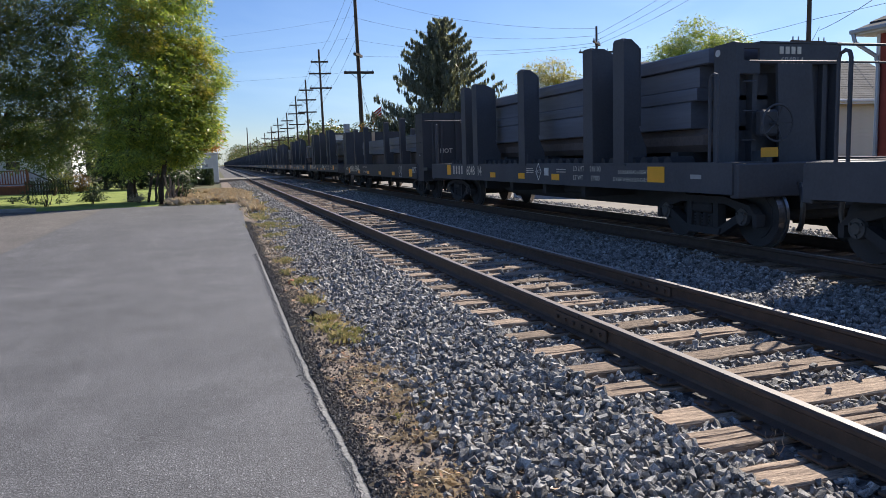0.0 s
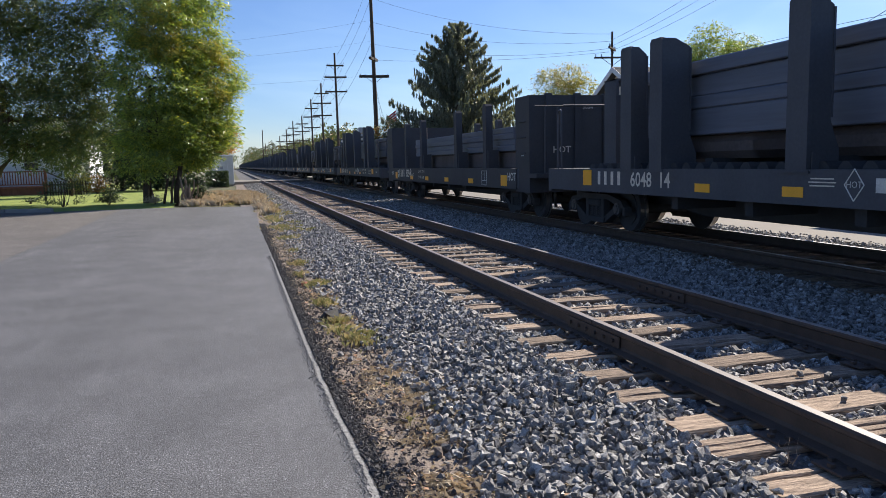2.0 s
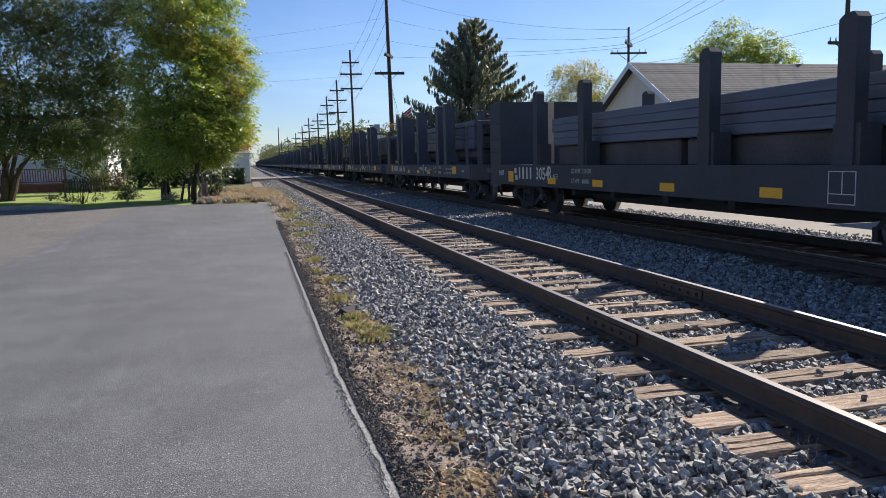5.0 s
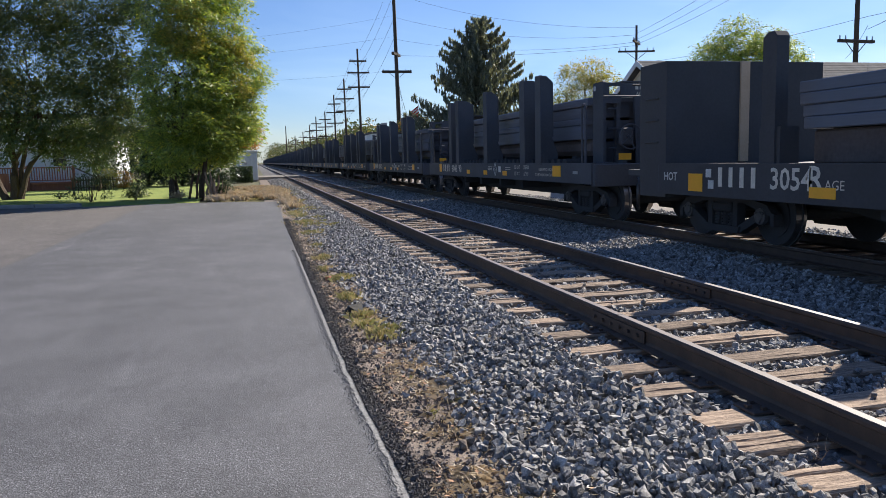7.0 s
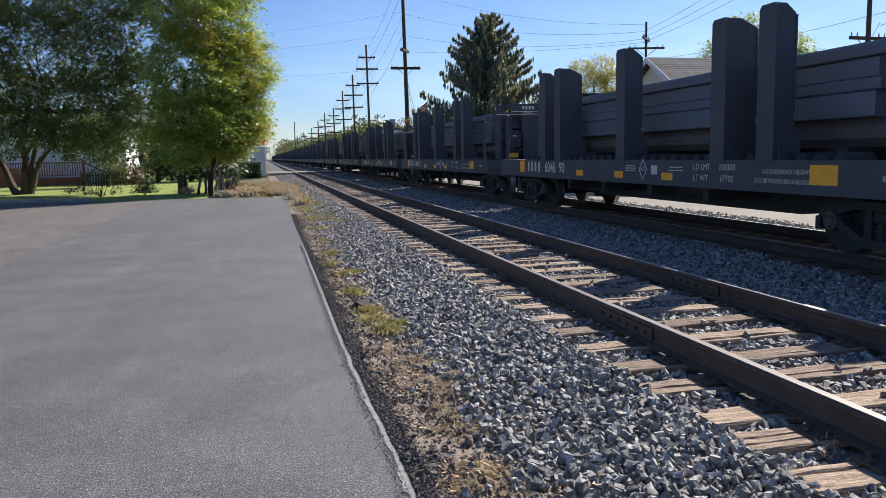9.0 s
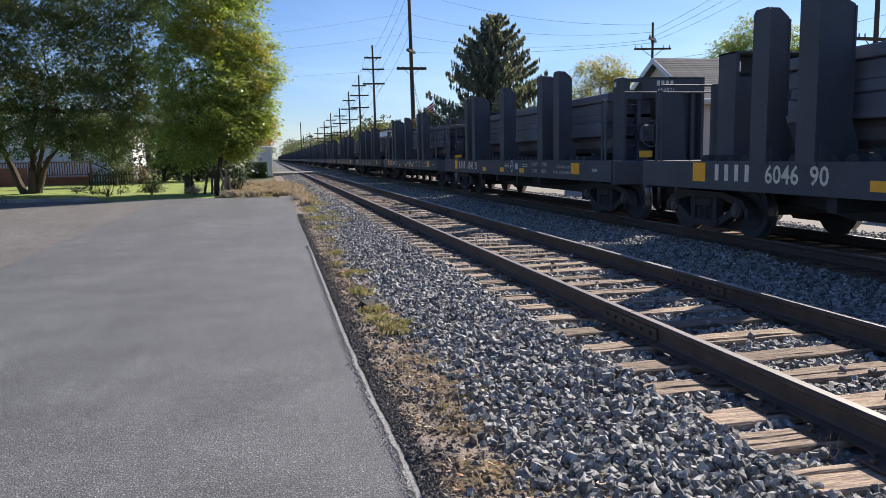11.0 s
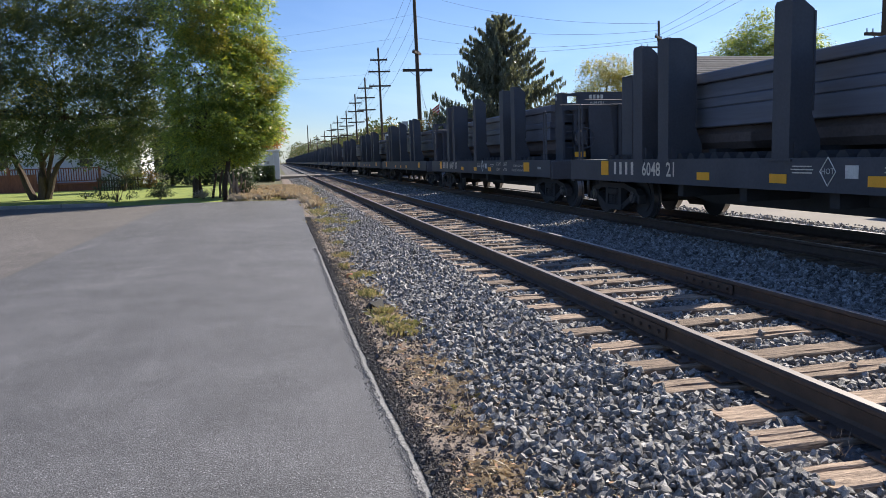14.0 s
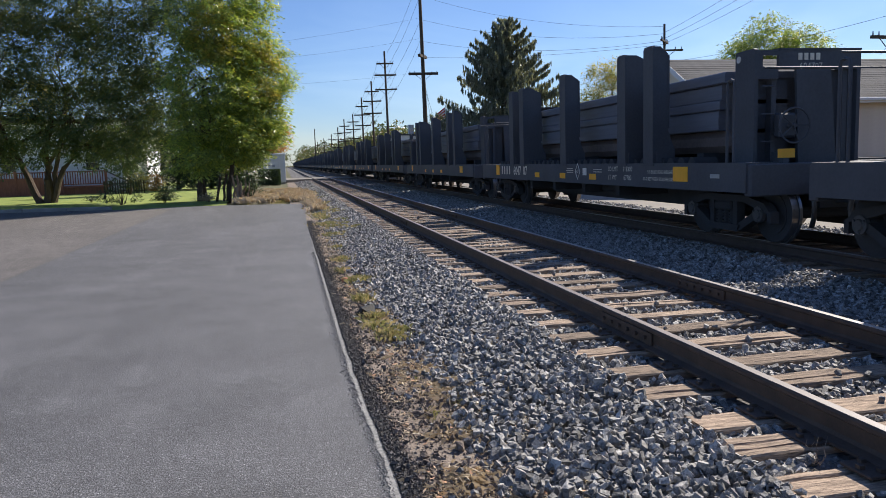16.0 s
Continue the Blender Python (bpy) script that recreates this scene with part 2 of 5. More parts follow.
# ---- mesh helpers ----
rnd = random.Random(7)


def box(bm, x0, x1, y0, y1, z0, z1, bevel=0.0):
    r = bmesh.ops.create_cube(bm, size=1, matrix=Matrix.LocRotScale(((x0 + x1) / 2, (y0 + y1) / 2, (z0 + z1) / 2), None, (x1 - x0, y1 - y0, z1 - z0)))
    if bevel:
        edges = list({e for v in r["verts"] for e in v.link_edges})
        bmesh.ops.bevel(bm, geom=edges, offset=bevel, segments=1, affect="EDGES")


def rod(bm, a, b, r0, r1=None, seg=8):
    """A round bar from a to b."""
    a, b = Vector(a), Vector(b)
    d = b - a
    m = Matrix.Translation((a + b) / 2) @ d.to_track_quat("Z", "Y").to_matrix().to_4x4()
    bmesh.ops.create_cone(bm, cap_ends=True, segments=seg, radius1=r0, radius2=r0 if r1 is None else r1, depth=d.length, matrix=m)


def prism(bm, outline, axis, a, b):
    """An outline of 2D points pushed along an axis from a to b."""
    put = {"x": lambda u, v, w: (w, u, v), "y": lambda u, v, w: (u, w, v), "z": lambda u, v, w: (u, v, w)}[axis]
    f = [bm.verts.new(put(u, v, a)) for u, v in outline]
    g = [bm.verts.new(put(u, v, b)) for u, v in outline]
    n = len(f)
    for i in range(n):
        bm.faces.new((f[i], f[(i + 1) % n], g[(i + 1) % n], g[i]))
    bm.faces.new(f[::-1]), bm.faces.new(g)
    bmesh.ops.recalc_face_normals(bm, faces=bm.faces)


def mesh_of(name, bm, material, smooth=False):
    me = bpy.data.meshes.new(name)
    bm.to_mesh(me)
    bm.free()
    me.materials.append(material)
    if smooth:
        for f in me.polygons:
            f.use_smooth = True
    return me


def part(name, bm, material, parent=None, label="", m=None, smooth=False):
    ob = new(name, bm if isinstance(bm, bpy.types.Mesh) else mesh_of(name, bm, material, smooth))
    if parent:
        ob.parent = parent
    if m is not None:
        ob.matrix_basis = m
    if label:
        tagged(ob, label)
    return ob


def boxes(name, rows, material, parent=None, label="", bevel=0.0, m=None):
    bm = bmesh.new()
    for r in rows:
        box(bm, *r, bevel=bevel)
    return part(name, bm, material, parent, label, m)


def thing(name, label, category, group="", kind="", m=None):
    ob = tagged(new(name), label, category, group, kind)
    ob.empty_display_size = 0.2
    if m is not None:
        ob.matrix_basis = m
    return ob


def raw(name, verts, faces, material):
    """A mesh from arrays: all faces with the same count of corners."""
    me = bpy.data.meshes.new(name)
    verts, faces = np.asarray(verts, np.float32), np.asarray(faces, np.int32)
    k = faces.shape[1]
    me.vertices.add(len(verts)), me.loops.add(faces.size), me.polygons.add(len(faces))
    me.vertices.foreach_set("co", verts.ravel())
    me.loops.foreach_set("vertex_index", faces.ravel())
    me.polygons.foreach_set("loop_start", np.arange(0, faces.size, k, dtype=np.int32))
    me.update(calc_edges=True)
    me.shade_flat()
    me.materials.append(material)
    return me


def turns(count, rng):
    """Random turns, one matrix a row."""
    q = rng.normal(size=(count, 4))
    q /= np.linalg.norm(q, axis=1, keepdims=True)
    w, x, y, z = q.T
    return np.stack([1 - 2 * (y * y + z * z), 2 * (x * y - w * z), 2 * (x * z + w * y), 2 * (x * y + w * z), 1 - 2 * (x * x + z * z), 2 * (y * z - w * x),
                     2 * (x * z - w * y), 2 * (y * z + w * x), 1 - 2 * (x * x + y * y)], 1).reshape(-1, 3, 3)


def scattered(name, protos, places, sizes, material, seed, rot=None):
    """Many turned copies of small shapes (vertices, faces) as one mesh."""
    rng = np.random.default_rng(seed)
    n = len(places)
    rot = turns(n, rng) if rot is None else rot
    which = rng.integers(0, len(protos), n)
    vs, fs, base = [], [], 0
    for k, (pv, pf) in enumerate(protos):
        i = np.where(which == k)[0]
        v = np.einsum("nij,pj->npi", rot[i], pv) * sizes[i].reshape(-1, 1, 1) + places[i][:, None]
        fs.append((pf[None] + (np.arange(len(i)) * len(pv))[:, None, None] + base).reshape(-1, pf.shape[1]))
        vs.append(v.reshape(-1, 3))
        base += len(i) * len(pv)
    return raw(name, np.concatenate(vs), np.concatenate(fs), material)


LEAF = (np.array([(0, -0.5, 0), (0.24, -0.05, 0.05), (0, 0.5, -0.03), (-0.24, -0.05, 0.05)]), np.array([(0, 1, 2, 3)]))
LEAF2 = (np.array([(0, -0.5, 0), (0.17, 0.05, -0.05), (0, 0.5, 0.06), (-0.17, 0.05, -0.05)]), np.array([(0, 1, 2, 3)]))


def lump(seed, sub=1):
    """A broken stone: a few rough facets."""
    bm = bmesh.new()
    r = random.Random(seed)
    s = (r.uniform(0.85, 1.25), r.uniform(0.6, 0.95), r.uniform(0.4, 0.75))
    for c in ((a, b, d) for a in (-1, 1) for b in (-1, 1) for d in (-1, 1)):
        if r.random() < 0.9:
            bm.verts.new([(v * r.uniform(0.3, 0.47) + r.gauss(0, 0.04)) * k for v, k in zip(c, s)])
    for _ in range(2 * sub):
        d = Vector((r.gauss(0, 1), r.gauss(0, 1), r.gauss(0, 1))).normalized() * r.uniform(0.35, 0.54)
        bm.verts.new([a * b for a, b in zip(d, s)])
    hull = bmesh.ops.convex_hull(bm, input=bm.verts)
    bmesh.ops.delete(bm, geom=[v for v in bm.verts if not v.link_faces], context="VERTS")
    bm.verts.index_update()
    bm.verts.ensure_lookup_table()
    out = np.array([v.co[:] for v in bm.verts]), np.array([[v.index for v in f.verts] for f in bm.faces])
    bm.free()
    return out


def grain(seed):
    """A small angular grain of eight faces."""
    r = random.Random(seed)
    v = [[a * r.uniform(0.35, 0.6) * k + r.uniform(-0.1, 0.1) for a, k in zip(d, (1.0, 0.8, 0.65))] for d in ((1, 0, 0), (-1, 0, 0), (0, 1, 0), (0, -1, 0), (0, 0, 1), (0, 0, -1))]
    return np.array(v), np.array([(0, 2, 4), (2, 1, 4), (1, 3, 4), (3, 0, 4), (2, 0, 5), (1, 2, 5), (3, 1, 5), (0, 3, 5)])


def letters(body, size, material, parent, m, name="lettering", spacing=1.0):
    """Writing in the built-in font as a flat mesh, its left end at the pose m."""
    cu = bpy.data.curves.new("writing", "FONT")
    cu.body, cu.size, cu.space_character, cu.offset = body, size, spacing, size * (0.016 if size > 0.17 else 0.0)
    cu.resolution_u = 2
    ob = bpy.data.objects.new("writing", cu)
    scene.collection.objects.link(ob)
    me = bpy.data.meshes.new_from_object(ob.evaluated_get(bpy.context.evaluated_depsgraph_get()))
    bpy.data.objects.remove(ob)
    me.materials.clear()
    me.materials.append(material)
    return part(name, me, material, parent, m=m)

# ---- ground ----
RAIL_N, RAIL_F, RAIL_TOP = 2.86, 4.365, 0.30
TRACK_1, TRACK_2 = 3.6125, 7.80


def bed_height(x, y=0.0):
    """The height of the ballast across the two tracks."""
    pts = [(0.4, -0.03), (1.15, 0.0), (2.15, 0.095), (2.4, 0.1), (5.0, 0.095), (5.7, 0.05), (6.5, 0.095), (9.4, 0.09), (11.0, -0.02)]
    return np.interp(x, [p[0] for p in pts], [p[1] for p in pts])


def sheet(name, xs, ys, height, material, label, category, kind="structure"):
    g = np.array([[(x, y, height(x, y)) for x in xs] for y in ys])
    nx, ny = len(xs), len(ys)
    i = np.arange(nx * ny).reshape(ny, nx)
    f = np.stack([i[:-1, :-1], i[:-1, 1:], i[1:, 1:], i[1:, :-1]], -1).reshape(-1, 4)
    ob = part(name, raw(name, g.reshape(-1, 3), f, material), material)
    return tagged(ob, label, category, kind=kind)


EDGE = [(-8, 0.62), (3.4, 0.625), (4.2, 0.615), (5.0, 0.605), (6.1, 0.595), (8.0, 0.605), (11, 0.625), (14.4, 0.64), (20, 0.655), (32, 0.87)]


def edge_x(y):
    """The asphalt's edge beside the dirt verge."""
    return float(np.interp(y, [q[0] for q in EDGE], [q[1] for q in EDGE])) + 0.012 * noise.noise((y * 0.9, 0, 0)) + 0.012 * noise.noise((y * 3.1, 5, 0))


def setting():
    sheet("ground", [-3000, -300, -60, -20, 0, 12, 40, 300, 3000], [-3000, -300, -40, 0, 40, 90, 300, 1200, 4000], lambda x, y: -0.07, M_GROUND,
          "flat dry grassy ground reaching the horizon", "ground")
    rough = lambda x, y: float(bed_height(x)) + 0.02 * noise.noise((x * 3, y * 3, 0.3)) - 0.03
    sheet("ballast_bed", list(np.linspace(1.0, 11.4, 40)), [-80, -12] + list(np.linspace(1, 40, 160)) + list(np.linspace(41, 90, 40)) + [140, 300, 900],
          rough, M_BED, "grey crushed stone ballast under the two tracks", "ballast")
    dirt = lambda x, y: -0.03 + 0.035 * noise.noise((x * 2.2, y * 2.2, 4.1)) + 0.02 * noise.noise((x * 9, y * 9, 1.1)) + 0.02
    under = lambda x, y: dirt(x, y) if x > 0.72 else min(dirt(x, y), -0.012)
    sheet("dirt_verge", list(np.linspace(0.3, 1.6, 24)), list(np.linspace(-3, 16, 200)) + list(np.linspace(16.5, 75, 80)), under, M_DIRT,
          "bare brown dirt verge between asphalt and ballast", "dirt")
    # asphalt lot with a wavering edge
    bm = bmesh.new()
    edge = []
    for i in range(240):
        y = -8 + 40 * i / 239
        edge.append((edge_x(y), y))
    outline = [(-60, -8)] + edge + [(-2.6, 33.5), (-5.2, 33.5), (-7.1, 33.5), (-11.6, 34.6), (-60, 46.2)]
    prism(bm, outline, "z", -0.2, 0.0)
    tagged(part("asphalt_lot", bm, M_ASPHALT), "smooth grey asphalt parking lot beside the tracks", "asphalt", kind="structure")
    # pale worn rim along the lot's edge
    v, f = [], []
    for i in range(1100):
        y = 1.9 + 15 * i / 1099
        x = np.interp(y, [q[1] for q in edge], [q[0] for q in edge])
        w = max(0.004, max(0, min(1, (16 - y) / 5)) * 0.03 + 0.02 * noise.noise((y * 3, 9, 0)) + 0.016 * noise.noise((y * 11, 3, 0)) + 0.008 * noise.noise((y * 31, 1, 0)))
        e = 0.004 + 0.004 * noise.noise((y * 22, 6, 2)) + 0.005 * noise.noise((y * 7, 6, 2))
        v += [(x - 0.012 - w + e, y, 0.004), (x - 0.012 + e, y, 0.003)]
        if i:
            k = 2 * i
            f.append((k - 2, k - 1, k + 1, k))
    tagged(part("asphalt_rim", raw("asphalt_rim", v, f, M_ASPHALT_EDGE), M_ASPHALT_EDGE), "pale crumbling rim of the asphalt edge", "rim", kind="structure")
    v, f = [], []
    for i in range(81):
        y = 2 + 31.2 * i / 80
        x = -4.03 - 0.0134 * (y - 2) + 0.05 * noise.noise((y * 0.5, 2, 0)) + 0.02 * noise.noise((y * 3, 2, 4))
        w = 0.02 + 0.014 * noise.noise((y * 2, 8, 0))
        v += [(x - w, y, 0.006), (x + w, y, 0.006)]
        if i:
            f.append((2 * i - 2, 2 * i - 1, 2 * i + 1, 2 * i))
    tagged(part("asphalt_seam", raw("asphalt_seam", v, f, M_SEAM), M_SEAM), "dark worn seam between two asphalt lanes", "seam", kind="structure")
    bm = bmesh.new()
    prism(bm, [(-60, -8), (-3.9, -8), (-4.45, 33.4), (-5.25, 33.4), (-7.1, 33.4), (-11.6, 34.5), (-60, 46.0)], "z", -0.1, 0.003)
    tagged(part("old_asphalt", bm, M_ASPHALT_OLD), "older tan-grey asphalt lane with faint scuffs", "asphalt", kind="structure")
    sheet("lawn", list(np.linspace(-60, -2.5, 24)), list(np.linspace(33, 95, 24)), lambda x, y: -0.05 + (0.10 if y > 35.6 - (x + 10) * 0.25 else -0.1), M_LAWN, "short green lawn behind the kerb", "lawn")
    boxes("pavement", [(11.0, 14.5, -80, 300, -0.25, -0.004)], M_ROAD, label="", bevel=0.0)
    tagged(bpy.data.objects["pavement"], "pale sunlit concrete strip behind the train", "pavement", kind="structure")
    boxes("crossing_road", [(-6, 40, 74, 83, -0.25, 0.255)], M_ROAD)
    tagged(bpy.data.objects["crossing_road"], "pale road crossing the tracks", "road", kind="structure")


def kerb():
    k = thing("kerb", "weathered concrete kerb before the lawn", "kerb", kind="structure")
    a, b = Vector((-7.1, 33.65, 0)), Vector((-25.6, 38.05, 0))
    n = 10
    for i in range(n):
        p, q = a.lerp(b, i / n), a.lerp(b, (i + 0.985) / n)
        bm = bmesh.new()
        box(bm, 0, (q - p).length, -0.09, 0.09, -0.1, 0.14, bevel=0.02)
        part("kerb_stone", bm, M_CONCRETE, k, m=Matrix.Translation(p) @ pose(0, 0, 0, 0, 0, math.degrees(math.atan2(b.y - a.y, b.x - a.x))))


# ---- tracks ----
def rail_outline():
    h = [(0.0, 0.172), (0.028, 0.171), (0.036, 0.16), (0.036, 0.14), (0.012, 0.125), (0.009, 0.05), (0.02, 0.03), (0.07, 0.014), (0.07, 0.0)]
    return h + [(-x, z) for x, z in h[::-1] if x]


def track(name, centre, joints, label):
    t = thing(name, label, "railway track", kind="structure")
    for x in (centre - 0.7525, centre + 0.7525):
        for k, (y0, y1) in enumerate(joints[x < centre]):
            bm = bmesh.new()
            prism(bm, [(x + u, RAIL_TOP - 0.174 + z) for u, z in rail_outline()], "y", y0, y1)
            r = part("rail", bm, M_RUST, t, "brown rusted rail with a worn bright head")
            boxes("rail_head", [(x - 0.026, x + 0.028, y0, y1, RAIL_TOP - 0.004, RAIL_TOP)], M_RAILDULL if x < 3 else M_RAILTOP, r)
        # spliced bars at each joint
        for (y0, y1) in joints[x < centre][1:]:
            for s in (-1, 1):
                bm = bmesh.new()
                box(bm, x + s * 0.013, x + s * 0.034, y0 - 0.46, y0 + 0.46, RAIL_TOP - 0.145, RAIL_TOP - 0.045, bevel=0.006)
                for j in range(6):
                    yb = y0 - 0.38 + j * 0.152
                    rod(bm, (x + s * 0.034, yb, RAIL_TOP - 0.09), (x + s * 0.055, yb, RAIL_TOP - 0.09), 0.016, seg=6)
                part("joint_bar", bm, M_RUST, t)
    return t


def tie_mesh(seed):
    """A split, weathered timber."""
    bm = bmesh.new()
    r = random.Random(seed)
    n, L, W = 14, 2.6, 0.24
    cuts = [-W / 2, r.uniform(-0.06, -0.03), r.uniform(-0.015, 0.02), r.uniform(0.04, 0.075), W / 2]
    for _ in range(r.choice((1, 2, 2, 3))):
        del cuts[r.randint(1, len(cuts) - 2)]
    for a, b in ((u + 0.002, v - 0.002) for u, v in zip(cuts, cuts[1:])):
        rows = []
        e0, e1 = r.uniform(-0.05, 0.05), r.uniform(-0.05, 0.05)
        dz = r.uniform(-0.006, 0.004)
        for i in range(n + 1):
            x = -L / 2 + e0 + (L + e1 - e0) * i / n
            ja, jb = a + r.uniform(-0.004, 0.004), b + r.uniform(-0.004, 0.004)
            z = dz + r.uniform(-0.006, 0.004)
            rows.append([bm.verts.new(c) for c in ((x, ja, -0.16), (x, ja, z - 0.012), (x, ja + 0.009, z), (x, jb - 0.009, z + r.uniform(-0.004, 0.004)), (x, jb, z - 0.012), (x, jb, -0.16))])
        for p, q in zip(rows, rows[1:]):
            for k in range(5):
                bm.faces.new((p[k], q[k], q[k + 1], p[k + 1]))
        bm.faces.new(rows[0][::-1]), bm.faces.new(rows[-1])
    bmesh.ops.recalc_face_normals(bm, faces=bm.faces)
    return mesh_of("tie", bm, M_TIE)


def plate_mesh():
    bm = bmesh.new()
    box(bm, -0.19, 0.19, -0.1, 0.1, 0, 0.016, bevel=0.004)
    for x, y in ((-0.1, -0.06), (-0.1, 0.06), (0.1, -0.06), (0.1, 0.06), (-0.16, 0.0), (0.16, 0.03)):
        box(bm, x - 0.014, x + 0.014, y - 0.014, y + 0.014, 0.01, 0.035)
    return mesh_of("tie_plate", bm, M_RUST)


# where the ties lie along the near track
SPOTS = np.array([1.4, 1.87, 2.33, 2.8, 3.22, 3.64, 4.2, 4.67, 5.22, 5.77, 6.31] + [6.31 + 0.53 * k + 0.03 * math.sin(k * 2.7) for k in range(1, 158)])


def tracks():
    far = 900
    j1 = {True: [(-80, 5.55), (5.56, 17.4), (17.41, 29.3), (29.31, 41), (41.01, far)], False: [(-80, 6.95), (6.96, 18.8), (18.81, 30.6), (30.61, 42), (42.01, far)]}
    t1 = track("track_near", TRACK_1, j1, "old jointed railway track on weathered timber ties")
    j2 = {True: [(-80, far)], False: [(-80, far)]}
    t2 = track("track_far", TRACK_2, j2, "railway track under the moving freight train")
    ties, plate = [tie_mesh(i) for i in range(7)], plate_mesh()
    r = random.Random(3)
    for y in SPOTS:
        if y < 90:
            tie = part("tie", r.choice(ties), M_TIE, t1, m=pose(TRACK_1 - 0.04 + r.uniform(-0.04, 0.04), y, 0.118 + r.uniform(-0.01, 0.006), 0, 0, r.uniform(-1.6, 1.6) + 180 * r.randint(0, 1)))
            if y < 25:
                for x in (RAIL_N, RAIL_F):
                    part("tie_plate", plate, M_RUST, t1, m=pose(x, y + r.uniform(-0.02, 0.02), 0.119, 0, 0, 0))
    bm = bmesh.new()
    for k in range(360):
        y = -79 + 0.5 * k
        box(bm, TRACK_2 - 1.3, TRACK_2 + 1.3, y, y + 0.22, -0.05, 0.118)
    tagged(part("tie_row", bm, M_TIE, t2), kind="stuff")


def ballast():
    """Crushed stone, laid where the camera passes nearest; none on the ties."""
    protos = [lump(i, 1 + i % 2) for i in range(16)]
    rng = np.random.default_rng(11)
    def lay(name, x0, x1, y0, y1, per, size, seed, lift=0.0, protos=protos):
        n = int((x1 - x0) * (y1 - y0) * per)
        x, y = rng.uniform(x0, x1, n), rng.uniform(y0, y1, n)
        z = bed_height(x) + rng.uniform(-0.04, 0.028, n) + lift
        keep = np.ones(n, bool)
        keep &= ~((abs(x - RAIL_N) < 0.09) | (abs(x - RAIL_F) < 0.09))
        wob = np.interp(y, [2, 3.1, 4, 5, 6, 7.5, 9.5, 20], [1.05, 1.07, 1.15, 1.18, 1.16, 1.12, 1.04, 1.1]) + 0.05 * np.sin(y * 4.3) + 0.04 * np.sin(y * 11.1 + 1) + rng.normal(0, 0.05, n)
        keep &= (x > wob) | (rng.random(n) < 0.012 * (x > 0.8))
        z = np.where(x < wob, 0.01, z)
        s = size * np.clip(rng.lognormal(0, 0.36, n), 0.5, 1.6)
        # on the ties only a few strays
        k = np.interp(y, SPOTS, np.arange(len(SPOTS)))
        near = np.abs(y - np.take(SPOTS, np.clip(np.round(k).astype(int), 0, len(SPOTS) - 1)))
        on = (near < 0.132) & (abs(x - TRACK_1) < 1.31)
        keep &= ~on | ((rng.random(n) < 0.004))
        z = np.where(on, 0.118 + s * 0.2, z)
        gauge = (abs(x - TRACK_1) < 1.3) & ~on
        z = np.where(gauge, z - 0.03, z)
        p = np.stack([x, y, z], 1)[keep]
        ob = part(name, scattered(name, protos, p, s[keep], M_STONE, seed), M_STONE)
        tagged(ob, "loose sharp grey crushed ballast stones", "ballast", kind="stuff")
    lay("ballast_stones", 0.7, 4.4, 1.9, 9, 1500, 0.044, 1)
    lay("ballast_stones", 4.4, 6.6, 4.5, 9, 1050, 0.046, 6)
    small = [grain(i) for i in range(40, 50)]
    lay("ballast_stones", 0.7, 6.9, 9, 13, 850, 0.049, 2)
    lay("ballast_stones", 0.7, 6.9, 13, 18, 800, 0.058, 5, protos=small)
    lay("ballast_stones", 0.9, 6.9, 18, 34, 330, 0.074, 3, protos=small)
    lay("ballast_stones", 1.0, 6.9, 34, 73, 110, 0.105, 7, protos=small)
    lay("ballast_stones", 9.3, 11.3, 6, 30, 160, 0.07, 4, protos=small)


# ---- the train ----
Z0 = RAIL_TOP
SPEED = 3.85
R_WHEEL = 0.42


def side(y, z, off=0.004, x=-1.5):
    """A pose on the near side of a car: writing runs towards smaller y."""
    return Matrix(((0, 0, -1, x - off), (-1, 0, 0, y), (0, 1, 0, z), (0, 0, 0, 1)))


def wheelset_mesh():
    bm = bmesh.new()
    rod(bm, (-1.0, 0, 0), (1.0, 0, 0), 0.085, seg=12)
    for s in (-1, 1):
        rod(bm, (s * 0.69, 0, 0), (s * 0.735, 0, 0), R_WHEEL + 0.025, seg=40)
        rod(bm, (s * 0.735, 0, 0), (s * 0.83, 0, 0), R_WHEEL, R_WHEEL - 0.01, seg=40)
        rod(bm, (s * 0.83, 0, 0), (s * 0.845, 0, 0), 0.3, seg=20)
        rod(bm, (s * 0.84, 0, 0), (s * 1.02, 0, 0), 0.12, seg=12)
        for k in range(3):
            a = k * 2.094
            rod(bm, (s * 1.01, 0.06 * math.cos(a), 0.06 * math.sin(a)), (s * 1.035, 0.06 * math.cos(a), 0.06 * math.sin(a)), 0.02, seg=6)
    for f in bm.faces:
        c = f.calc_center_median()
        f.material_index = int(0.7 < abs(c.x) < 0.8 and math.hypot(c.y, c.z) > R_WHEEL - 0.03 and abs(f.normal.x) < 0.5)
    me = mesh_of("wheelset", bm, M_UNDER)
    me.materials.append(M_TREAD)
    return me


def cap_mesh():
    """A round bearing cap with a raised rim."""
    bm = bmesh.new()
    rod(bm, (0.02, 0, 0), (-0.03, 0, 0), 0.125, 0.115, seg=18)
    rod(bm, (-0.03, 0, 0), (-0.05, 0, 0), 0.075, 0.06, seg=14)
    for k in range(3):
        a = 0.5 + k * 2.094
        rod(bm, (-0.03, 0.09 * math.cos(a), 0.09 * math.sin(a)), (-0.05, 0.09 * math.cos(a), 0.09 * math.sin(a)), 0.018, seg=6)
    return mesh_of("bearing_cap", bm, M_BEARING)


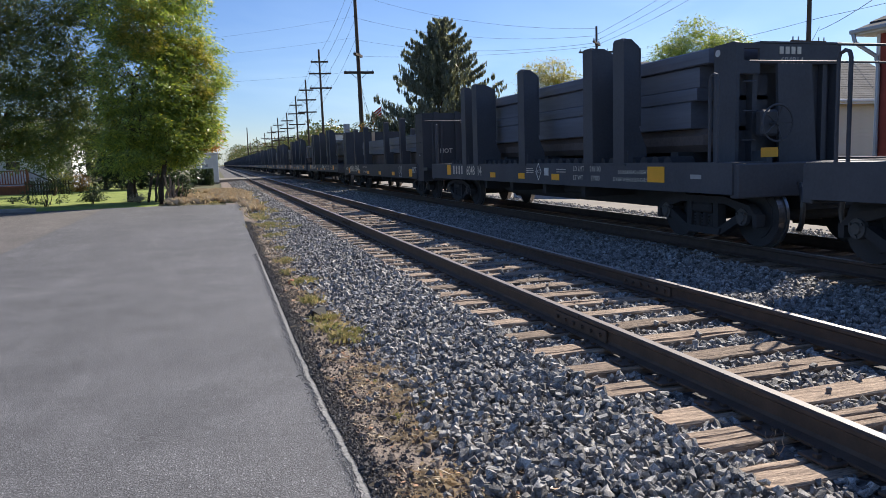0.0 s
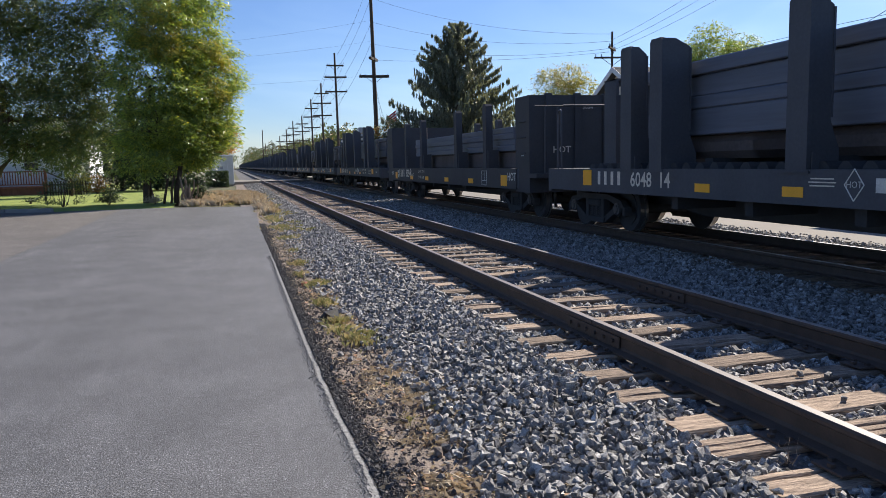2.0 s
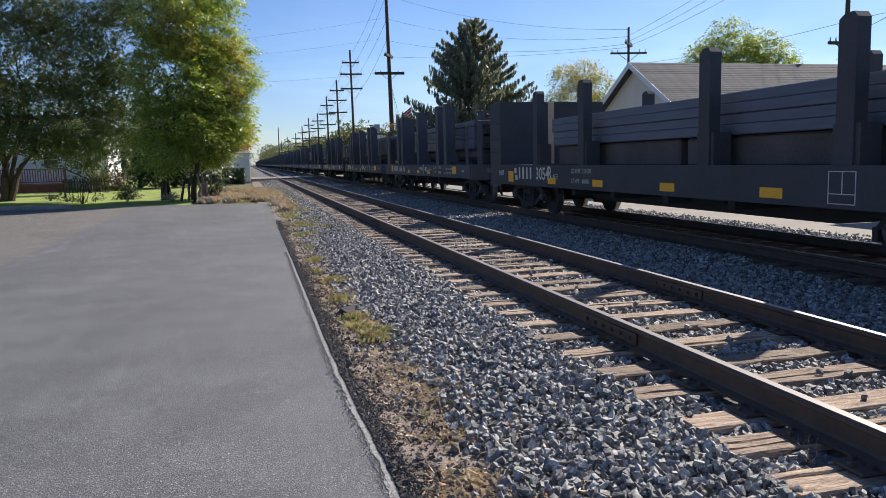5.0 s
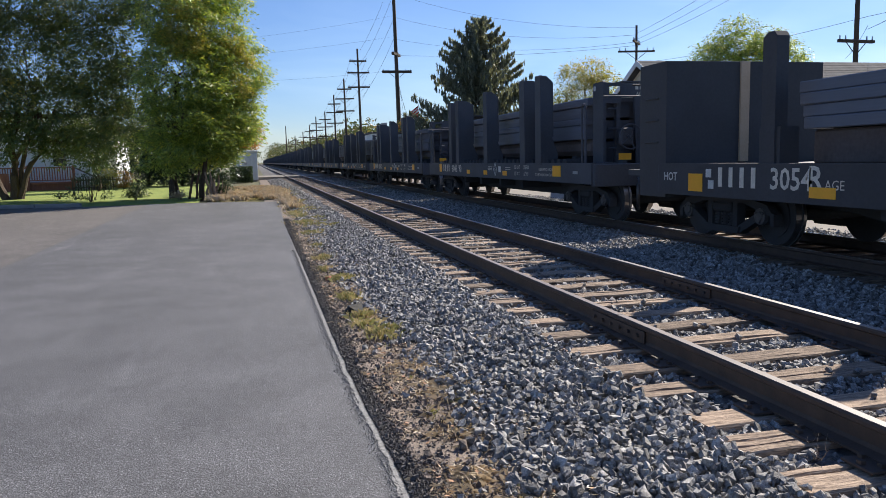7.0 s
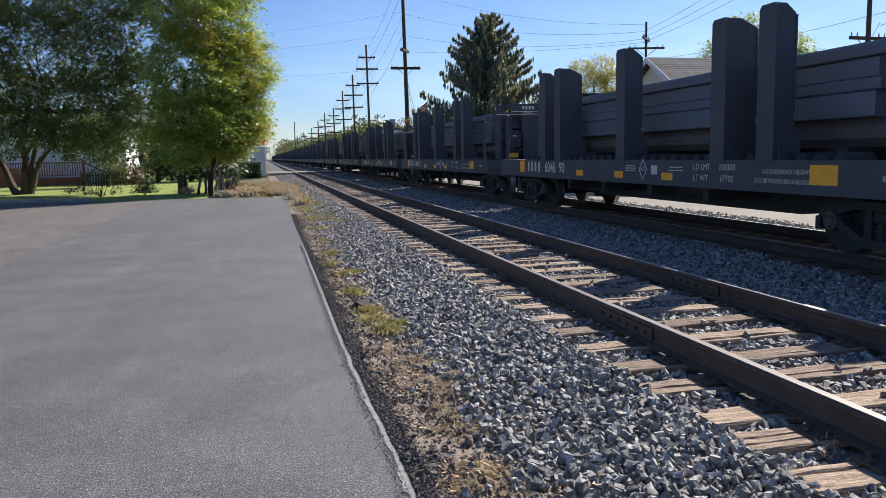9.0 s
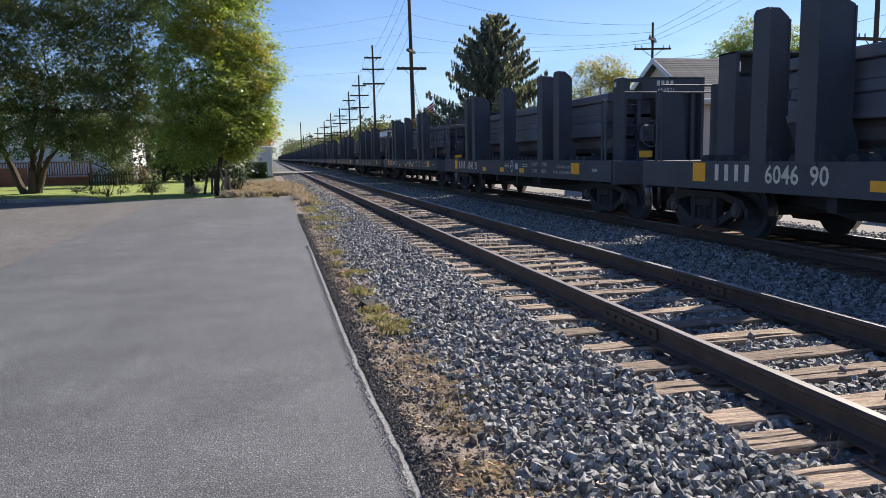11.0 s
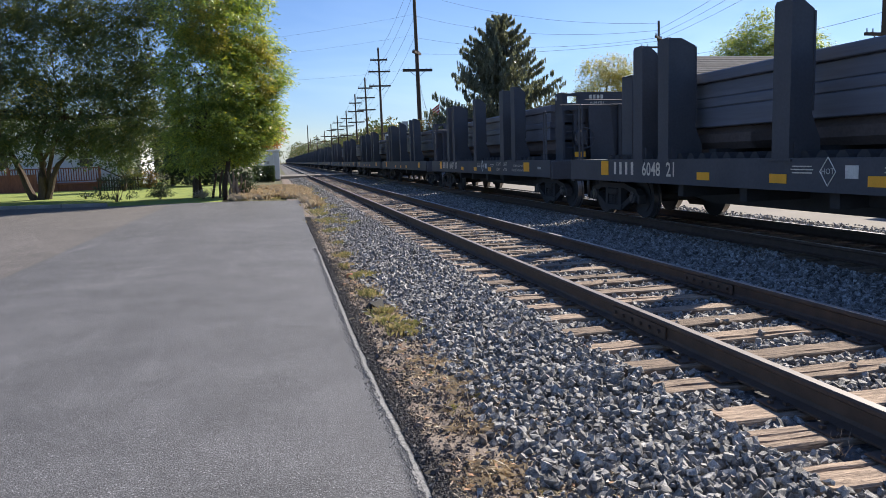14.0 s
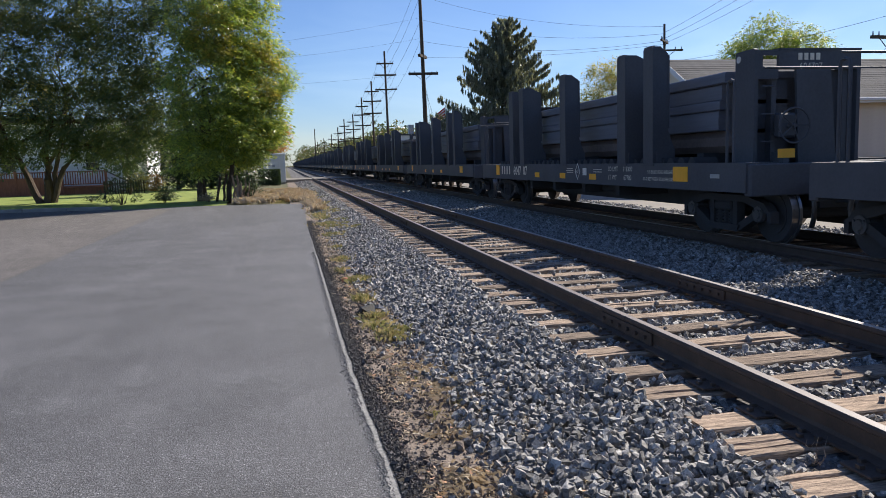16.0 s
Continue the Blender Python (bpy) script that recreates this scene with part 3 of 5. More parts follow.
def frame_mesh():
    """A cast truck side frame: arched top chord, slanting tension members, pedestal jaws and a nest of springs."""
    bm = bmesh.new()
    for s in (-1, 1):
        x = s * 1.0
        x0, x1 = x - 0.07, x + 0.07
        prism(bm, [(-1.13, 0.44), (-1.0, 0.58), (-0.5, 0.68), (0.5, 0.68), (1.0, 0.58), (1.13, 0.44), (0.98, 0.45), (0.5, 0.58), (-0.5, 0.58), (-0.98, 0.45)], "x", x0, x1)
        prism(bm, [(-0.4, 0.14), (0.4, 0.14), (0.44, 0.24), (-0.44, 0.24)], "x", x0 - 0.03, x1 + 0.03)
        for u in (-1, 1):
            prism(bm, [(u * 1.02, 0.45), (u * 0.86, 0.50), (u * 0.36, 0.24), (u * 0.4, 0.14)][::u], "x", x0, x1)
            prism(bm, [(u * 0.25, 0.24), (u * 0.36, 0.24), (u * 0.36, 0.6), (u * 0.25, 0.6)][::u], "x", x0, x1)
            prism(bm, [(u * 1.07, 0.3), (u * 1.15, 0.3), (u * 1.15, 0.46), (u * 1.07, 0.48)][::u], "x", x0, x1)
        for k in (-0.16, 0, 0.16):
            for z in (0.25, 0.295, 0.34, 0.385):
                rod(bm, (x, k, z), (x, k, z + 0.026), 0.072, seg=9)
            rod(bm, (x, k, 0.24), (x, k, 0.44), 0.05, seg=7)
    box(bm, -1.1, 1.1, -0.22, 0.22, 0.44, 0.58, bevel=0.03)
    for u in (-1, 1):
        box(bm, -0.75, 0.75, u * 0.38 - 0.05, u * 0.38 + 0.05, 0.28, 0.4, bevel=0.02)
        for w in (-1, 1):
            box(bm, w * 0.76 - 0.07, w * 0.76 + 0.07, u * 0.44 - 0.03, u * 0.44 + 0.03, 0.24, 0.56, bevel=0.02)
    return mesh_of("truck_frame", bm, M_UNDER)


WHEELS, FRAME, CAP = None, None, None
TURNING = []


def running_gear(car, spread, half):
    for c in (-spread, spread):
        f = part("truck_frame", FRAME, M_UNDER, car, m=pose(0, c, 0))
        for a in (-0.88, 0.88):
            part("bearing_cap", CAP, M_BEARING, f, "pale grey bearing cap", m=pose(-1.06, a, R_WHEEL))
        for a in (-0.88, 0.88):
            w = part("wheelset", WHEELS, M_RUST, car, m=pose(0, c + a, R_WHEEL))
            TURNING.append(w)
    bm = bmesh.new()
    prism(bm, [(-4.4, 0.52), (-3.4, 0.36), (3.4, 0.36), (4.4, 0.52), (4.4, 0.85), (-4.4, 0.85)], "x", -0.3, 0.3)
    part("fishbelly", bm, M_UNDER, car)
    boxes("centre_sill", [(-0.33, 0.33, -half, half, 0.5, 0.85)] + [(-1.35, 1.35, y - 0.08, y + 0.08, 0.55, 0.85) for y in (-2.6, -0.9, 0.9, 2.6)], M_UNDER, car)
    boxes("brake_rigging", [(-0.95, -0.55, -1.9, -0.9, 0.56, 0.78)], M_UNDER, car, bevel=0.03)
    for s in (-1, 1):
        bm = bmesh.new()
        box(bm, -0.12, 0.12, min(s * half, s * (half + 0.55)), max(s * half, s * (half + 0.55)), 0.56, 0.82, bevel=0.03)
        box(bm, -0.2, 0.2, min(s * (half + 0.35), s * (half + 0.6)), max(s * (half + 0.35), s * (half + 0.6)), 0.54, 0.86, bevel=0.05)
        part("coupler", bm, M_UNDER, car)
        bm = bmesh.new()
        limb(bm, [Vector((-0.55 - 0.12 * math.sin(a), s * (half + 0.12 + 0.2 * math.sin(a)), 0.56 + 0.3 * math.cos(a))) for a in (math.pi * k / 10 for k in range(11))], 0.034, 0.034, 8)
        part("air_hose", bm, M_HOSE, car, "glossy black hanging air hose")


def sill(car, half, mat_=None, z0=0.77, z1=1.15):
    for s in (-1, 1):
        x = s * 1.5
        o = [(0, z0 - 0.02), (0, z1 + 0.012), (-0.16, z1 + 0.012), (-0.16, z1 - 0.02), (-0.03, z1 - 0.02), (-0.03, z0), (-0.16, z0), (-0.16, z0 - 0.02)]
        bm = bmesh.new()
        prism(bm, [(x + s * u, z) for u, z in o], "y", -half, half)
        part("side_sill", bm, mat_ or M_CAR, car)
    boxes("deck", [(-1.47, 1.47, -half, half, 1.07, 1.13)], M_CAR, car)
    for s in (-1, 1):
        boxes("end_sill", [(-1.47, 1.47, s * half - 0.08, s * half + 0.08, 0.7, 1.14)], M_CAR, car, bevel=0.015)


def stake(car, y, w, d, top, name="stake", far_top=2.45):
    """A tall closed steel post: chamfered face plate, deep core with a spreading foot, inner cheek plate and base."""
    near = top
    for s in (-1, 1):
        top = near if s < 0 else far_top
        bm = bmesh.new()
        c = 0.05
        prism(bm, [(y, 1.12), (y + w, 1.12), (y + w, top - c), (y + w - c * 0.8, top), (y + c * 0.8, top), (y, top - c)], "x", -0.03, 0.03)
        prism(bm, [(0.0, 1.12), (d + 0.14, 1.12), (d + 0.13, 1.4), (d + 0.06, 1.56), (d, 1.72), (d, top - 0.13), (d * 0.45, top - 0.012), (0.0, top - 0.012)], "y", y + 0.014, y + w - 0.014)
        box(bm, d - 0.004, d + 0.022, y + 0.002, y + w - 0.002, 1.75, top - 0.15)
        box(bm, -0.05, d + 0.18, y - 0.06, y + w + 0.06, 1.12, 1.15)
        for u in (y - 0.03, y + w + 0.03):
            prism(bm, [(0.02, 1.15), (d + 0.1, 1.15), (0.02, 1.36)], "y", u - 0.008, u + 0.008)
        part(name, bm, M_CAR, car, m=pose(-1.47, 0, 0) if s < 0 else pose(1.47, 2 * y + w, 0, 0, 0, 180))


def handrails(car, s, half):
    """The open end frame of a car: round bars across its end."""
    y = s * (half - 0.08)
    bm = bmesh.new()
    rod(bm, (-1.2, y, 2.44), (1.44, y, 2.44), 0.016, seg=6)
    part("end_rail", bm, M_CAR, car)
    for x in ((1.44,) if s < 0 else (-0.2, 1.44)):
        boxes("rail_post", [(x - 0.05, x + 0.05, y - 0.04, y + 0.04, 1.12, 2.46)], M_CAR, car)


def slab_car(number, load_top, detail=True, label=""):
    car = thing("flatcar", label or "dark bulkhead flatcar with tall stakes carrying stacked steel, on track", "freight car", "moving freight train")
    half = 6.95
    sill(car, half)
    running_gear(car, 5.75, half)
    for y, w, d in ((-4.3, 0.34, 0.26), (-3.25, 0.34, 0.46), (-0.25, 0.34, 0.3), (2.75, 0.34, 0.46), (3.65, 0.34, 0.26)):
        stake(car, y, w, d, 3.13)
    # boxed bulkheads: back plate, side plates, top band with a hand hole, ribbed face
    for s in (-1, 1):
        y, out = (-5.74, -6.22) if s < 0 else (5.25, 5.70)
        lo_y, hi_y = min(y, out), max(y, out)
        face = out - s * 0.05
        b = boxes("bulkhead", [(-0.83, 0.83, min(y, y + s * 0.06), max(y, y + s * 0.06), 1.12, 2.42)], M_CAR, car)
        for x in (-0.86, 0.86):
            bm = bmesh.new()
            prism(bm, [(lo_y, 1.12), (hi_y, 1.12), (hi_y, 2.79), (lo_y + 0.04, 2.80), (lo_y, 2.78)], "x", x - 0.03, x + 0.03)
            part("side_plate", bm, M_CAR, car)
        boxes("top_band", [(-0.5, 0.83, min(face, out), max(face, out), 2.5, 2.77), (-0.83, -0.5, min(face, out), max(face, out), 2.7, 2.77), (-0.83, -0.5, min(face, out), max(face, out), 2.36, 2.54), (-0.83, -0.76, min(face, out), max(face, out), 2.54, 2.7)], M_CAR, b)
        boxes("top_rail", [(-0.89, 0.89, lo_y - 0.01, hi_y + 0.01, 2.775, 2.80)], M_CAR, b) if s > 0 else boxes("top_rail", [(-0.5, 0.89, lo_y - 0.01, hi_y + 0.01, 2.775, 2.80)], M_CAR, b)
        bm = bmesh.new()
        prism(bm, [(-0.2, 2.5), (0.38, 2.5), (0.51, 1.12), (-0.14, 1.12)], "y", min(face, out), max(face, out))
        part("face_panel", bm, M_CAR, b)
        boxes("recess_plate", [(-0.83, -0.2, min(out - s * 0.2, out - s * 0.24), max(out - s * 0.2, out - s * 0.24), 1.12, 2.36), (0.42, 0.83, min(out - s * 0.16, out - s * 0.2), max(out - s * 0.16, out - s * 0.2), 1.12, 2.5)], M_CAR, b)
        for x in (-0.52, 0.68):
            boxes("rib", [(x - 0.04, x + 0.04, lo_y + 0.07, hi_y - 0.07, 1.12, 2.5)], M_CAR, b)
        for z in (1.62, 2.05):
            boxes("rib", [(-0.83, -0.2, lo_y + 0.2, hi_y - 0.1, z - 0.03, z + 0.03)], M_CAR, b)
        boxes("end_step", [(-1.47, -0.9, min(out, s * 6.85), max(out, s * 6.85), 1.13, 1.16)], M_CAR, car)
        if detail:
            # a bent pair of posts at the platform's corner, and short steps on the face
            bm = bmesh.new()
            limb(bm, [Vector((-1.45, s * u, z)) for u, z in ((6.42, 1.1), (6.42, 2.24), (6.44, 2.30), (6.5, 2.32), (6.56, 2.30), (6.58, 2.24), (6.58, 1.1))], 0.022, 0.022, 7)
            part("grab_iron", bm, M_CAR, car)
            for z in (1.45, 1.85, 2.25):
                bm = bmesh.new()
                rod(bm, (-0.8, out + s * 0.05, z), (-0.6, out + s * 0.05, z), 0.012, seg=6)
                part("rung", bm, M_CAR, b)
            boxes("uncoupling_lever", [(-1.42, -0.3, s * 6.99 - 0.012, s * 6.99 + 0.012, 0.9, 0.925), (-1.42, -1.39, s * 6.99 - 0.012, s * 6.99 + 0.012, 0.72, 0.9)], M_CAR, car)
        handrails(car, s, half)
    # the load
    lo = 1.66
    r = random.Random(number)
    z = lo
    for share, edge, y0, y1 in ((0.36, -0.84, -5.2, 4.2), (0.17, -0.85, -5.24, 4.12), (0.28, -0.83, -5.3, 4.2), (0.19, -0.9, -5.55, 4.3)):
        h = (load_top - lo) * share
        bm = bmesh.new()
        a, c = y0 + r.uniform(-0.08, 0.08), y1 + r.uniform(-0.1, 0.1)
        prism(bm, [(edge + 0.015, 0.002), (1.1, 0.002), (1.1, h), (edge + 0.02, h), (edge, h - 0.02), (edge - 0.004, h * 0.5), (edge, 0.016)], "y", a, c)
        part("steel_plate", bm, M_STEEL, car, "long blue-grey steel plate", m=pose(r.uniform(-0.015, 0.02), 0, z))
        z += h
    bm = bmesh.new()
    box(bm, -0.74, 1.0, -1.77, 1.77, 1.3, lo, bevel=0.11)
    me = mesh_of("slab", bm, M_SLAB)
    for y in (-3.65, -0.03, 2.4):
        part("slab", me, M_SLAB, car, "dark rusty steel slab", m=pose(0, y, 0))
    if detail:
        bm = bmesh.new()
        prism(bm, [(-0.13, 1.12), (0.13, 1.12), (0.09, 1.2), (0.04, 1.25), (-0.04, 1.25), (-0.09, 1.2)], "x", -0.2, 0.2)
        me = mesh_of("cradle", bm, M_UNDER)
        for s in (-1.15, 1.15):
            for k in range(33):
                part("cradle", me, M_UNDER, car, m=pose(s, -5.3 + k * 0.331, 0))
    bm = bmesh.new()
    box(bm, -0.9, 1.15, -0.1, 0.1, 1.12, 1.31)
    me = mesh_of("bolster", bm, M_UNDER)
    for y in (-4.8, -2.4, 0, 2.4, 4.8):
        part("bolster", me, M_UNDER, car, m=pose(0, y, 0))
    # markings
    def plate(y, w, z, hgt, m=M_YELLOW, name="reflector"):
        boxes(name, [(-1.506, -1.5, y - w / 2, y + w / 2, z - hgt / 2, z + hgt / 2)], m, car)
    plate(5.2, 0.33, 1.0, 0.28)
    plate(-5.22, 0.45, 0.99, 0.235)
    for y in (1.7, -0.05, -1.74):
        plate(y, 0.34, 0.9, 0.12)
    if detail:
        plate(-1.33, 0.2, 1.0, 0.15, M_WHITE, "label_plate")
        plate(-6.2, 0.24, 0.97, 0.06, M_GREY, "label_plate")
        boxes("placard", [(-0.69, -0.41, -6.506, -6.5, 1.21, 1.34)], M_YELLOW, car)
        boxes("placard_bracket", [(-0.6, -0.5, -6.5, -6.22, 1.13, 1.3)], M_CAR, car)
        # company mark as plain bars, then the number
        for k in range(4):
            plate(4.74 - k * 0.235, 0.085, 1.0, 0.23, M_LETTER, "mark_bar")
        n = str(number)
        letters(n[:4] + "  " + n[4:], 0.33, M_LETTER, car, side(3.66, 0.88))
        letters("LD LMT", 0.13, M_LETTER, car, side(-2.5, 1.02))
        limit, weight = {604690: ("218300", "67700"), 604821: ("217800", "68200"), 604707: ("218300", "67700")}.get(number, ("218100", "67900"))
        letters(limit, 0.13, M_LETTER, car, side(-3.15, 1.02))
        letters("LT WT", 0.13, M_LETTER, car, side(-2.5, 0.86))
        letters(weight, 0.13, M_LETTER, car, side(-3.18, 0.86))
        letters("5-5 BULKHEAD HEIGHT", 0.085, M_LETTER, car, side(-4.12, 0.99))
        letters("37-0 BETWEEN BULKHEADS", 0.085, M_LETTER, car, side(-3.95, 0.87))
        letters("HOT", 0.1, M_WHITE, car, side(-0.84, 0.97))
        # diamond outline
        bm = bmesh.new()
        for (a, b), (c, d) in (((0, 0.17), (0.13, 0)), ((0.13, 0), (0, -0.17)), ((0, -0.17), (-0.13, 0)), ((-0.13, 0), (0, 0.17))):
            rod(bm, (-1.504, -0.95 + a, 1.0 + b), (-1.504, -0.95 + c, 1.0 + d), 0.008, seg=4)
        part("diamond_sign", bm, M_WHITE, car)
        for z, w in ((1.06, 0.34), (1.02, 0.4), (0.98, 0.36)):
            plate(-0.5, w, z, 0.015, M_LETTER, "small_print")
        for z in (1.05, 1.0):
            plate(-2.0, 0.4, z, 0.014, M_LETTER, "small_print")
        # mark and number on the near bulkhead
        for k in range(4):
            boxes("mark_bar", [(-0.18 + k * 0.1, -0.115 + k * 0.1, -6.228, -6.222, 2.63, 2.73)], M_LETTER, car)
        letters(n, 0.13, M_LETTER, car, Matrix(((1, 0, 0, -0.16), (0, 0, -1, -6.226), (0, 1, 0, 2.5), (0, 0, 0, 1))))
        rod_bm = bmesh.new()
        rod(rod_bm, (-0.9, -5.83, 2.68), (-0.885, -5.83, 2.68), 0.05, seg=16)
        part("white_disc", rod_bm, M_WHITE, car)
        # brake wheel on the end frame
        bm = bmesh.new()
        bmesh.ops.create_circle(bm, cap_ends=False, segments=20, radius=0.25)
        ring = [v.co.copy() for v in bm.verts]
        bm.clear()
        for a, b in zip(ring, ring[1:] + ring[:1]):
            rod(bm, (-0.42 + a.x, -6.5, 1.67 + a.y), (-0.42 + b.x, -6.5, 1.67 + b.y), 0.016, seg=6)
        for k in range(5):
            rod(bm, (-0.42, -6.47, 1.67), (-0.42 + 0.25 * math.cos(k * 1.257), -6.5, 1.67 + 0.25 * math.sin(k * 1.257)), 0.011, seg=5)
        rod(bm, (-0.42, -6.52, 1.67), (-0.42, -6.15, 1.67), 0.03, seg=8)
        box(bm, -0.56, -0.28, -6.36, -6.2, 1.5, 1.86, bevel=0.03)
        part("brake_wheel", bm, M_CAR, car)
    return car


def plate_car():
    """The lower flatcar with solid boxed bulkheads."""
    car = thing("flatcar", "black boxed-bulkhead flatcar carrying blue-grey steel plates", "freight car", "moving freight train")
    half = 7.0
    sill(car, half, M_CARBROWN, 0.7, 1.15)
    running_gear(car, 5.9, half)
    for s in (-1, 1):
        a, b = sorted((s * 6.87, s * 7.7))
        bm = bmesh.new()
        prism(bm, [(a, 0.62), (b, 0.62), (b, 2.76), (a, 2.76)], "x", -1.45, 1.45)
        part("bulkhead", bm, M_CARBROWN, car)
        for x in (-1.0, -0.3, 0.4, 1.1):
            boxes("bulkhead_rib", [(x - 0.07, x + 0.07, s * 7.7 - 0.06, s * 7.7 + 0.06, 0.9, 2.80)], M_CARBROWN, car)
        for name, a, b, w in [("rung", (-1.46, s * 7.3 - 0.2, z), (-1.46, s * 7.3 + 0.2, z), 0.014) for z in (1.5, 1.85, 2.2)] + [
                ("end_rail", (-1.44, s * 8.0, 2.5), (1.44, s * 8.0, 2.5), 0.018), ("end_post", (-1.2, s * 8.0, 1.0), (-1.2, s * 8.0, 2.5), 0.025), ("end_post", (-0.9, s * 8.0, 1.0), (-0.9, s * 8.0, 2.5), 0.03)]:
            bm = bmesh.new()
            rod(bm, a, b, w, seg=6)
            part(name, bm, M_CARBROWN, car)
        boxes("end_platform", [(-1.45, 1.45, min(s * 7.7, s * 8.1), max(s * 7.7, s * 8.1), 0.95, 1.05)], M_CARBROWN, car)
    boxes("tan_strap", [(-0.13, 0.03, 6.83, 6.868, 1.16, 2.76)], M_GOLD, car, "tan vertical strap on the bulkhead")
    for y in (-4.72, -2.1, 2.0, 4.4):
        for s in (-1, 1):
            bm = bmesh.new()
            prism(bm, [(y - 0.13, 1.1), (y + 0.13, 1.1), (y + 0.13, 2.74), (y + 0.04, 2.8), (y - 0.08, 2.8), (y - 0.13, 2.74)], "x", s * 1.38 - 0.09, s * 1.38 + 0.09)
            box(bm, s * 1.3 - 0.14, s * 1.3 + 0.14, y - 0.2, y + 0.2, 1.1, 1.62)
            part("stake", bm, M_CARBROWN, car)
    bm = bmesh.new()
    box(bm, -1.11, 1.1, -5.95, 4.2, 0, 0.147, bevel=0.012)
    me = mesh_of("steel_plate", bm, M_STEEL)
    for k in range(4):
        part("steel_plate", me, M_STEEL, car, "long blue-grey steel plate", m=pose(0.02 * (k % 2), 0.04 * k, 1.58 + 0.15 * k))
    for y in (-3.4, 1.7):
        boxes("slab", [(-1.0, 1.0, y - 2.45, y + 2.45, 1.14, 1.57)], M_SLAB, car, "dark rusty steel slab", bevel=0.03)
    def plate(y, w, z, hgt, m=M_YELLOW, name="reflector"):
        boxes(name, [(-1.506, -1.5, y - w / 2, y + w / 2, z - hgt / 2, z + hgt / 2)], m, car)
    plate(-6.2, 0.42, 0.87, 0.26)
    plate(5.95, 0.36, 0.88, 0.26)
    for y in (3.38, 1.2, -1.2, -3.6):
        plate(y, 0.42, 0.82, 0.13)
    letters("HOT", 0.26, M_WHITE, car, side(-6.45, 0.88))
    letters("HOT", 0.18, M_WHITE, car, side(6.83, 0.9))
    for k in range(4):
        plate(5.34 - k * 0.24, 0.085, 0.97, 0.27, M_LETTER, "mark_bar")
    letters("3054", 0.38, M_LETTER, car, side(4.3, 0.84))
    letters("R", 0.42, M_LETTER, car, side(3.62, 0.84))
    letters(".AGE", 0.16, M_LETTER, car, side(3.38, 0.86))
    letters("LD LMT  219100", 0.13, M_LETTER, car, side(2.38, 1.0))
    letters("LT WT   66900", 0.13, M_LETTER, car, side(2.38, 0.8))
    for y, z in ((5.62, 1.02), (5.56, 0.86)):
        plate(y, 0.13, z, 0.12, M_WHITE, "label_plate")
    bm = bmesh.new()
    for a, b, c, d in ((-4.95, -4.55, 1.09, 1.1), (-4.95, -4.55, 0.73, 0.74), (-4.95, -4.55, 0.84, 0.85), (-4.95, -4.94, 0.73, 1.1), (-4.56, -4.55, 0.73, 1.1), (-4.76, -4.75, 0.85, 1.1)):
        box(bm, -1.506, -1.5, a, b, c, d)
    part("stencil_frame", bm, M_WHITE, car)
    letters("HOT", 0.2, M_LETTER, car, Matrix(((1, 0, 0, -0.9), (0, 0, -1, -7.73), (0, 1, 0, 1.5), (0, 0, 0, 1))))
    letters("3054", 0.13, M_LETTER, car, Matrix(((1, 0, 0, -0.2), (0, 0, -1, -7.77), (0, 1, 0, 2.45), (0, 0, 0, 1))))
    for z, w in ((1.5, 0.45), (1.45, 0.3)):
        boxes("small_print", [(-1.456, -1.45, -7.3 - w / 4, -7.3 + w / 4, z - 0.012, z + 0.012)], M_GREY, car)
    return car


CARS = []


def train():
    global WHEELS, FRAME, CAP
    WHEELS, FRAME, CAP = wheelset_mesh(), frame_mesh(), cap_mesh()
    near = [(-0.1, 604707, 2.6), (15.05, 604814, 2.79), (47.3, 604690, 2.53), (62.45, 604821, 2.55), (77.65, 604707, 2.55)]
    for y, n, top in near:
        CARS.append((y, slab_car(n, top)))
    CARS.append((30.85, plate_car()))
    plain = slab_car(604600, 2.55, detail=False)
    CARS.append((92.8, plain))
    spun = len(TURNING)
    y = 92.8
    while y < 620:
        y += 15.15
        CARS.append((y, copy_thing(plain, pose(0, 0, 0))))
    del TURNING[spun - 4:]
    for y, car in CARS:
        car.matrix_basis = pose(TRACK_2, y, Z0)


# ---- trees and plants ----
def limb(bm, pts, r0, r1, seg=7):
    """A bending, tapering limb through points."""
    rings = []
    n = len(pts)
    for i, p in enumerate(pts):
        p = Vector(p)
        d = (Vector(pts[min(i + 1, n - 1)]) - Vector(pts[max(i - 1, 0)])).normalized()
        u = d.orthogonal().normalized()
        w = d.cross(u)
        r = r0 + (r1 - r0) * i / (n - 1)
        rings.append([bm.verts.new(p + (u * math.cos(a) + w * math.sin(a)) * r * (1 + 0.12 * math.sin(3 * a + i))) for a in (2 * math.pi * k / seg for k in range(seg))])
    for a, b in zip(rings, rings[1:]):
        best = min(range(seg), key=lambda s: (a[0].co - b[s].co).length)
        for k in range(seg):
            bm.faces.new((a[k], a[(k + 1) % seg], b[(best + k + 1) % seg], b[(best + k) % seg]))
    bm.faces.new(rings[-1])


def crooked(a, b, n, wob, r):
    a, b = Vector(a), Vector(b)
    return [a.lerp(b, i / n) + Vector((r.gauss(0, wob), r.gauss(0, wob), r.gauss(0, wob * 0.5))) * math.sin(math.pi * i / n) for i in range(n + 1)]


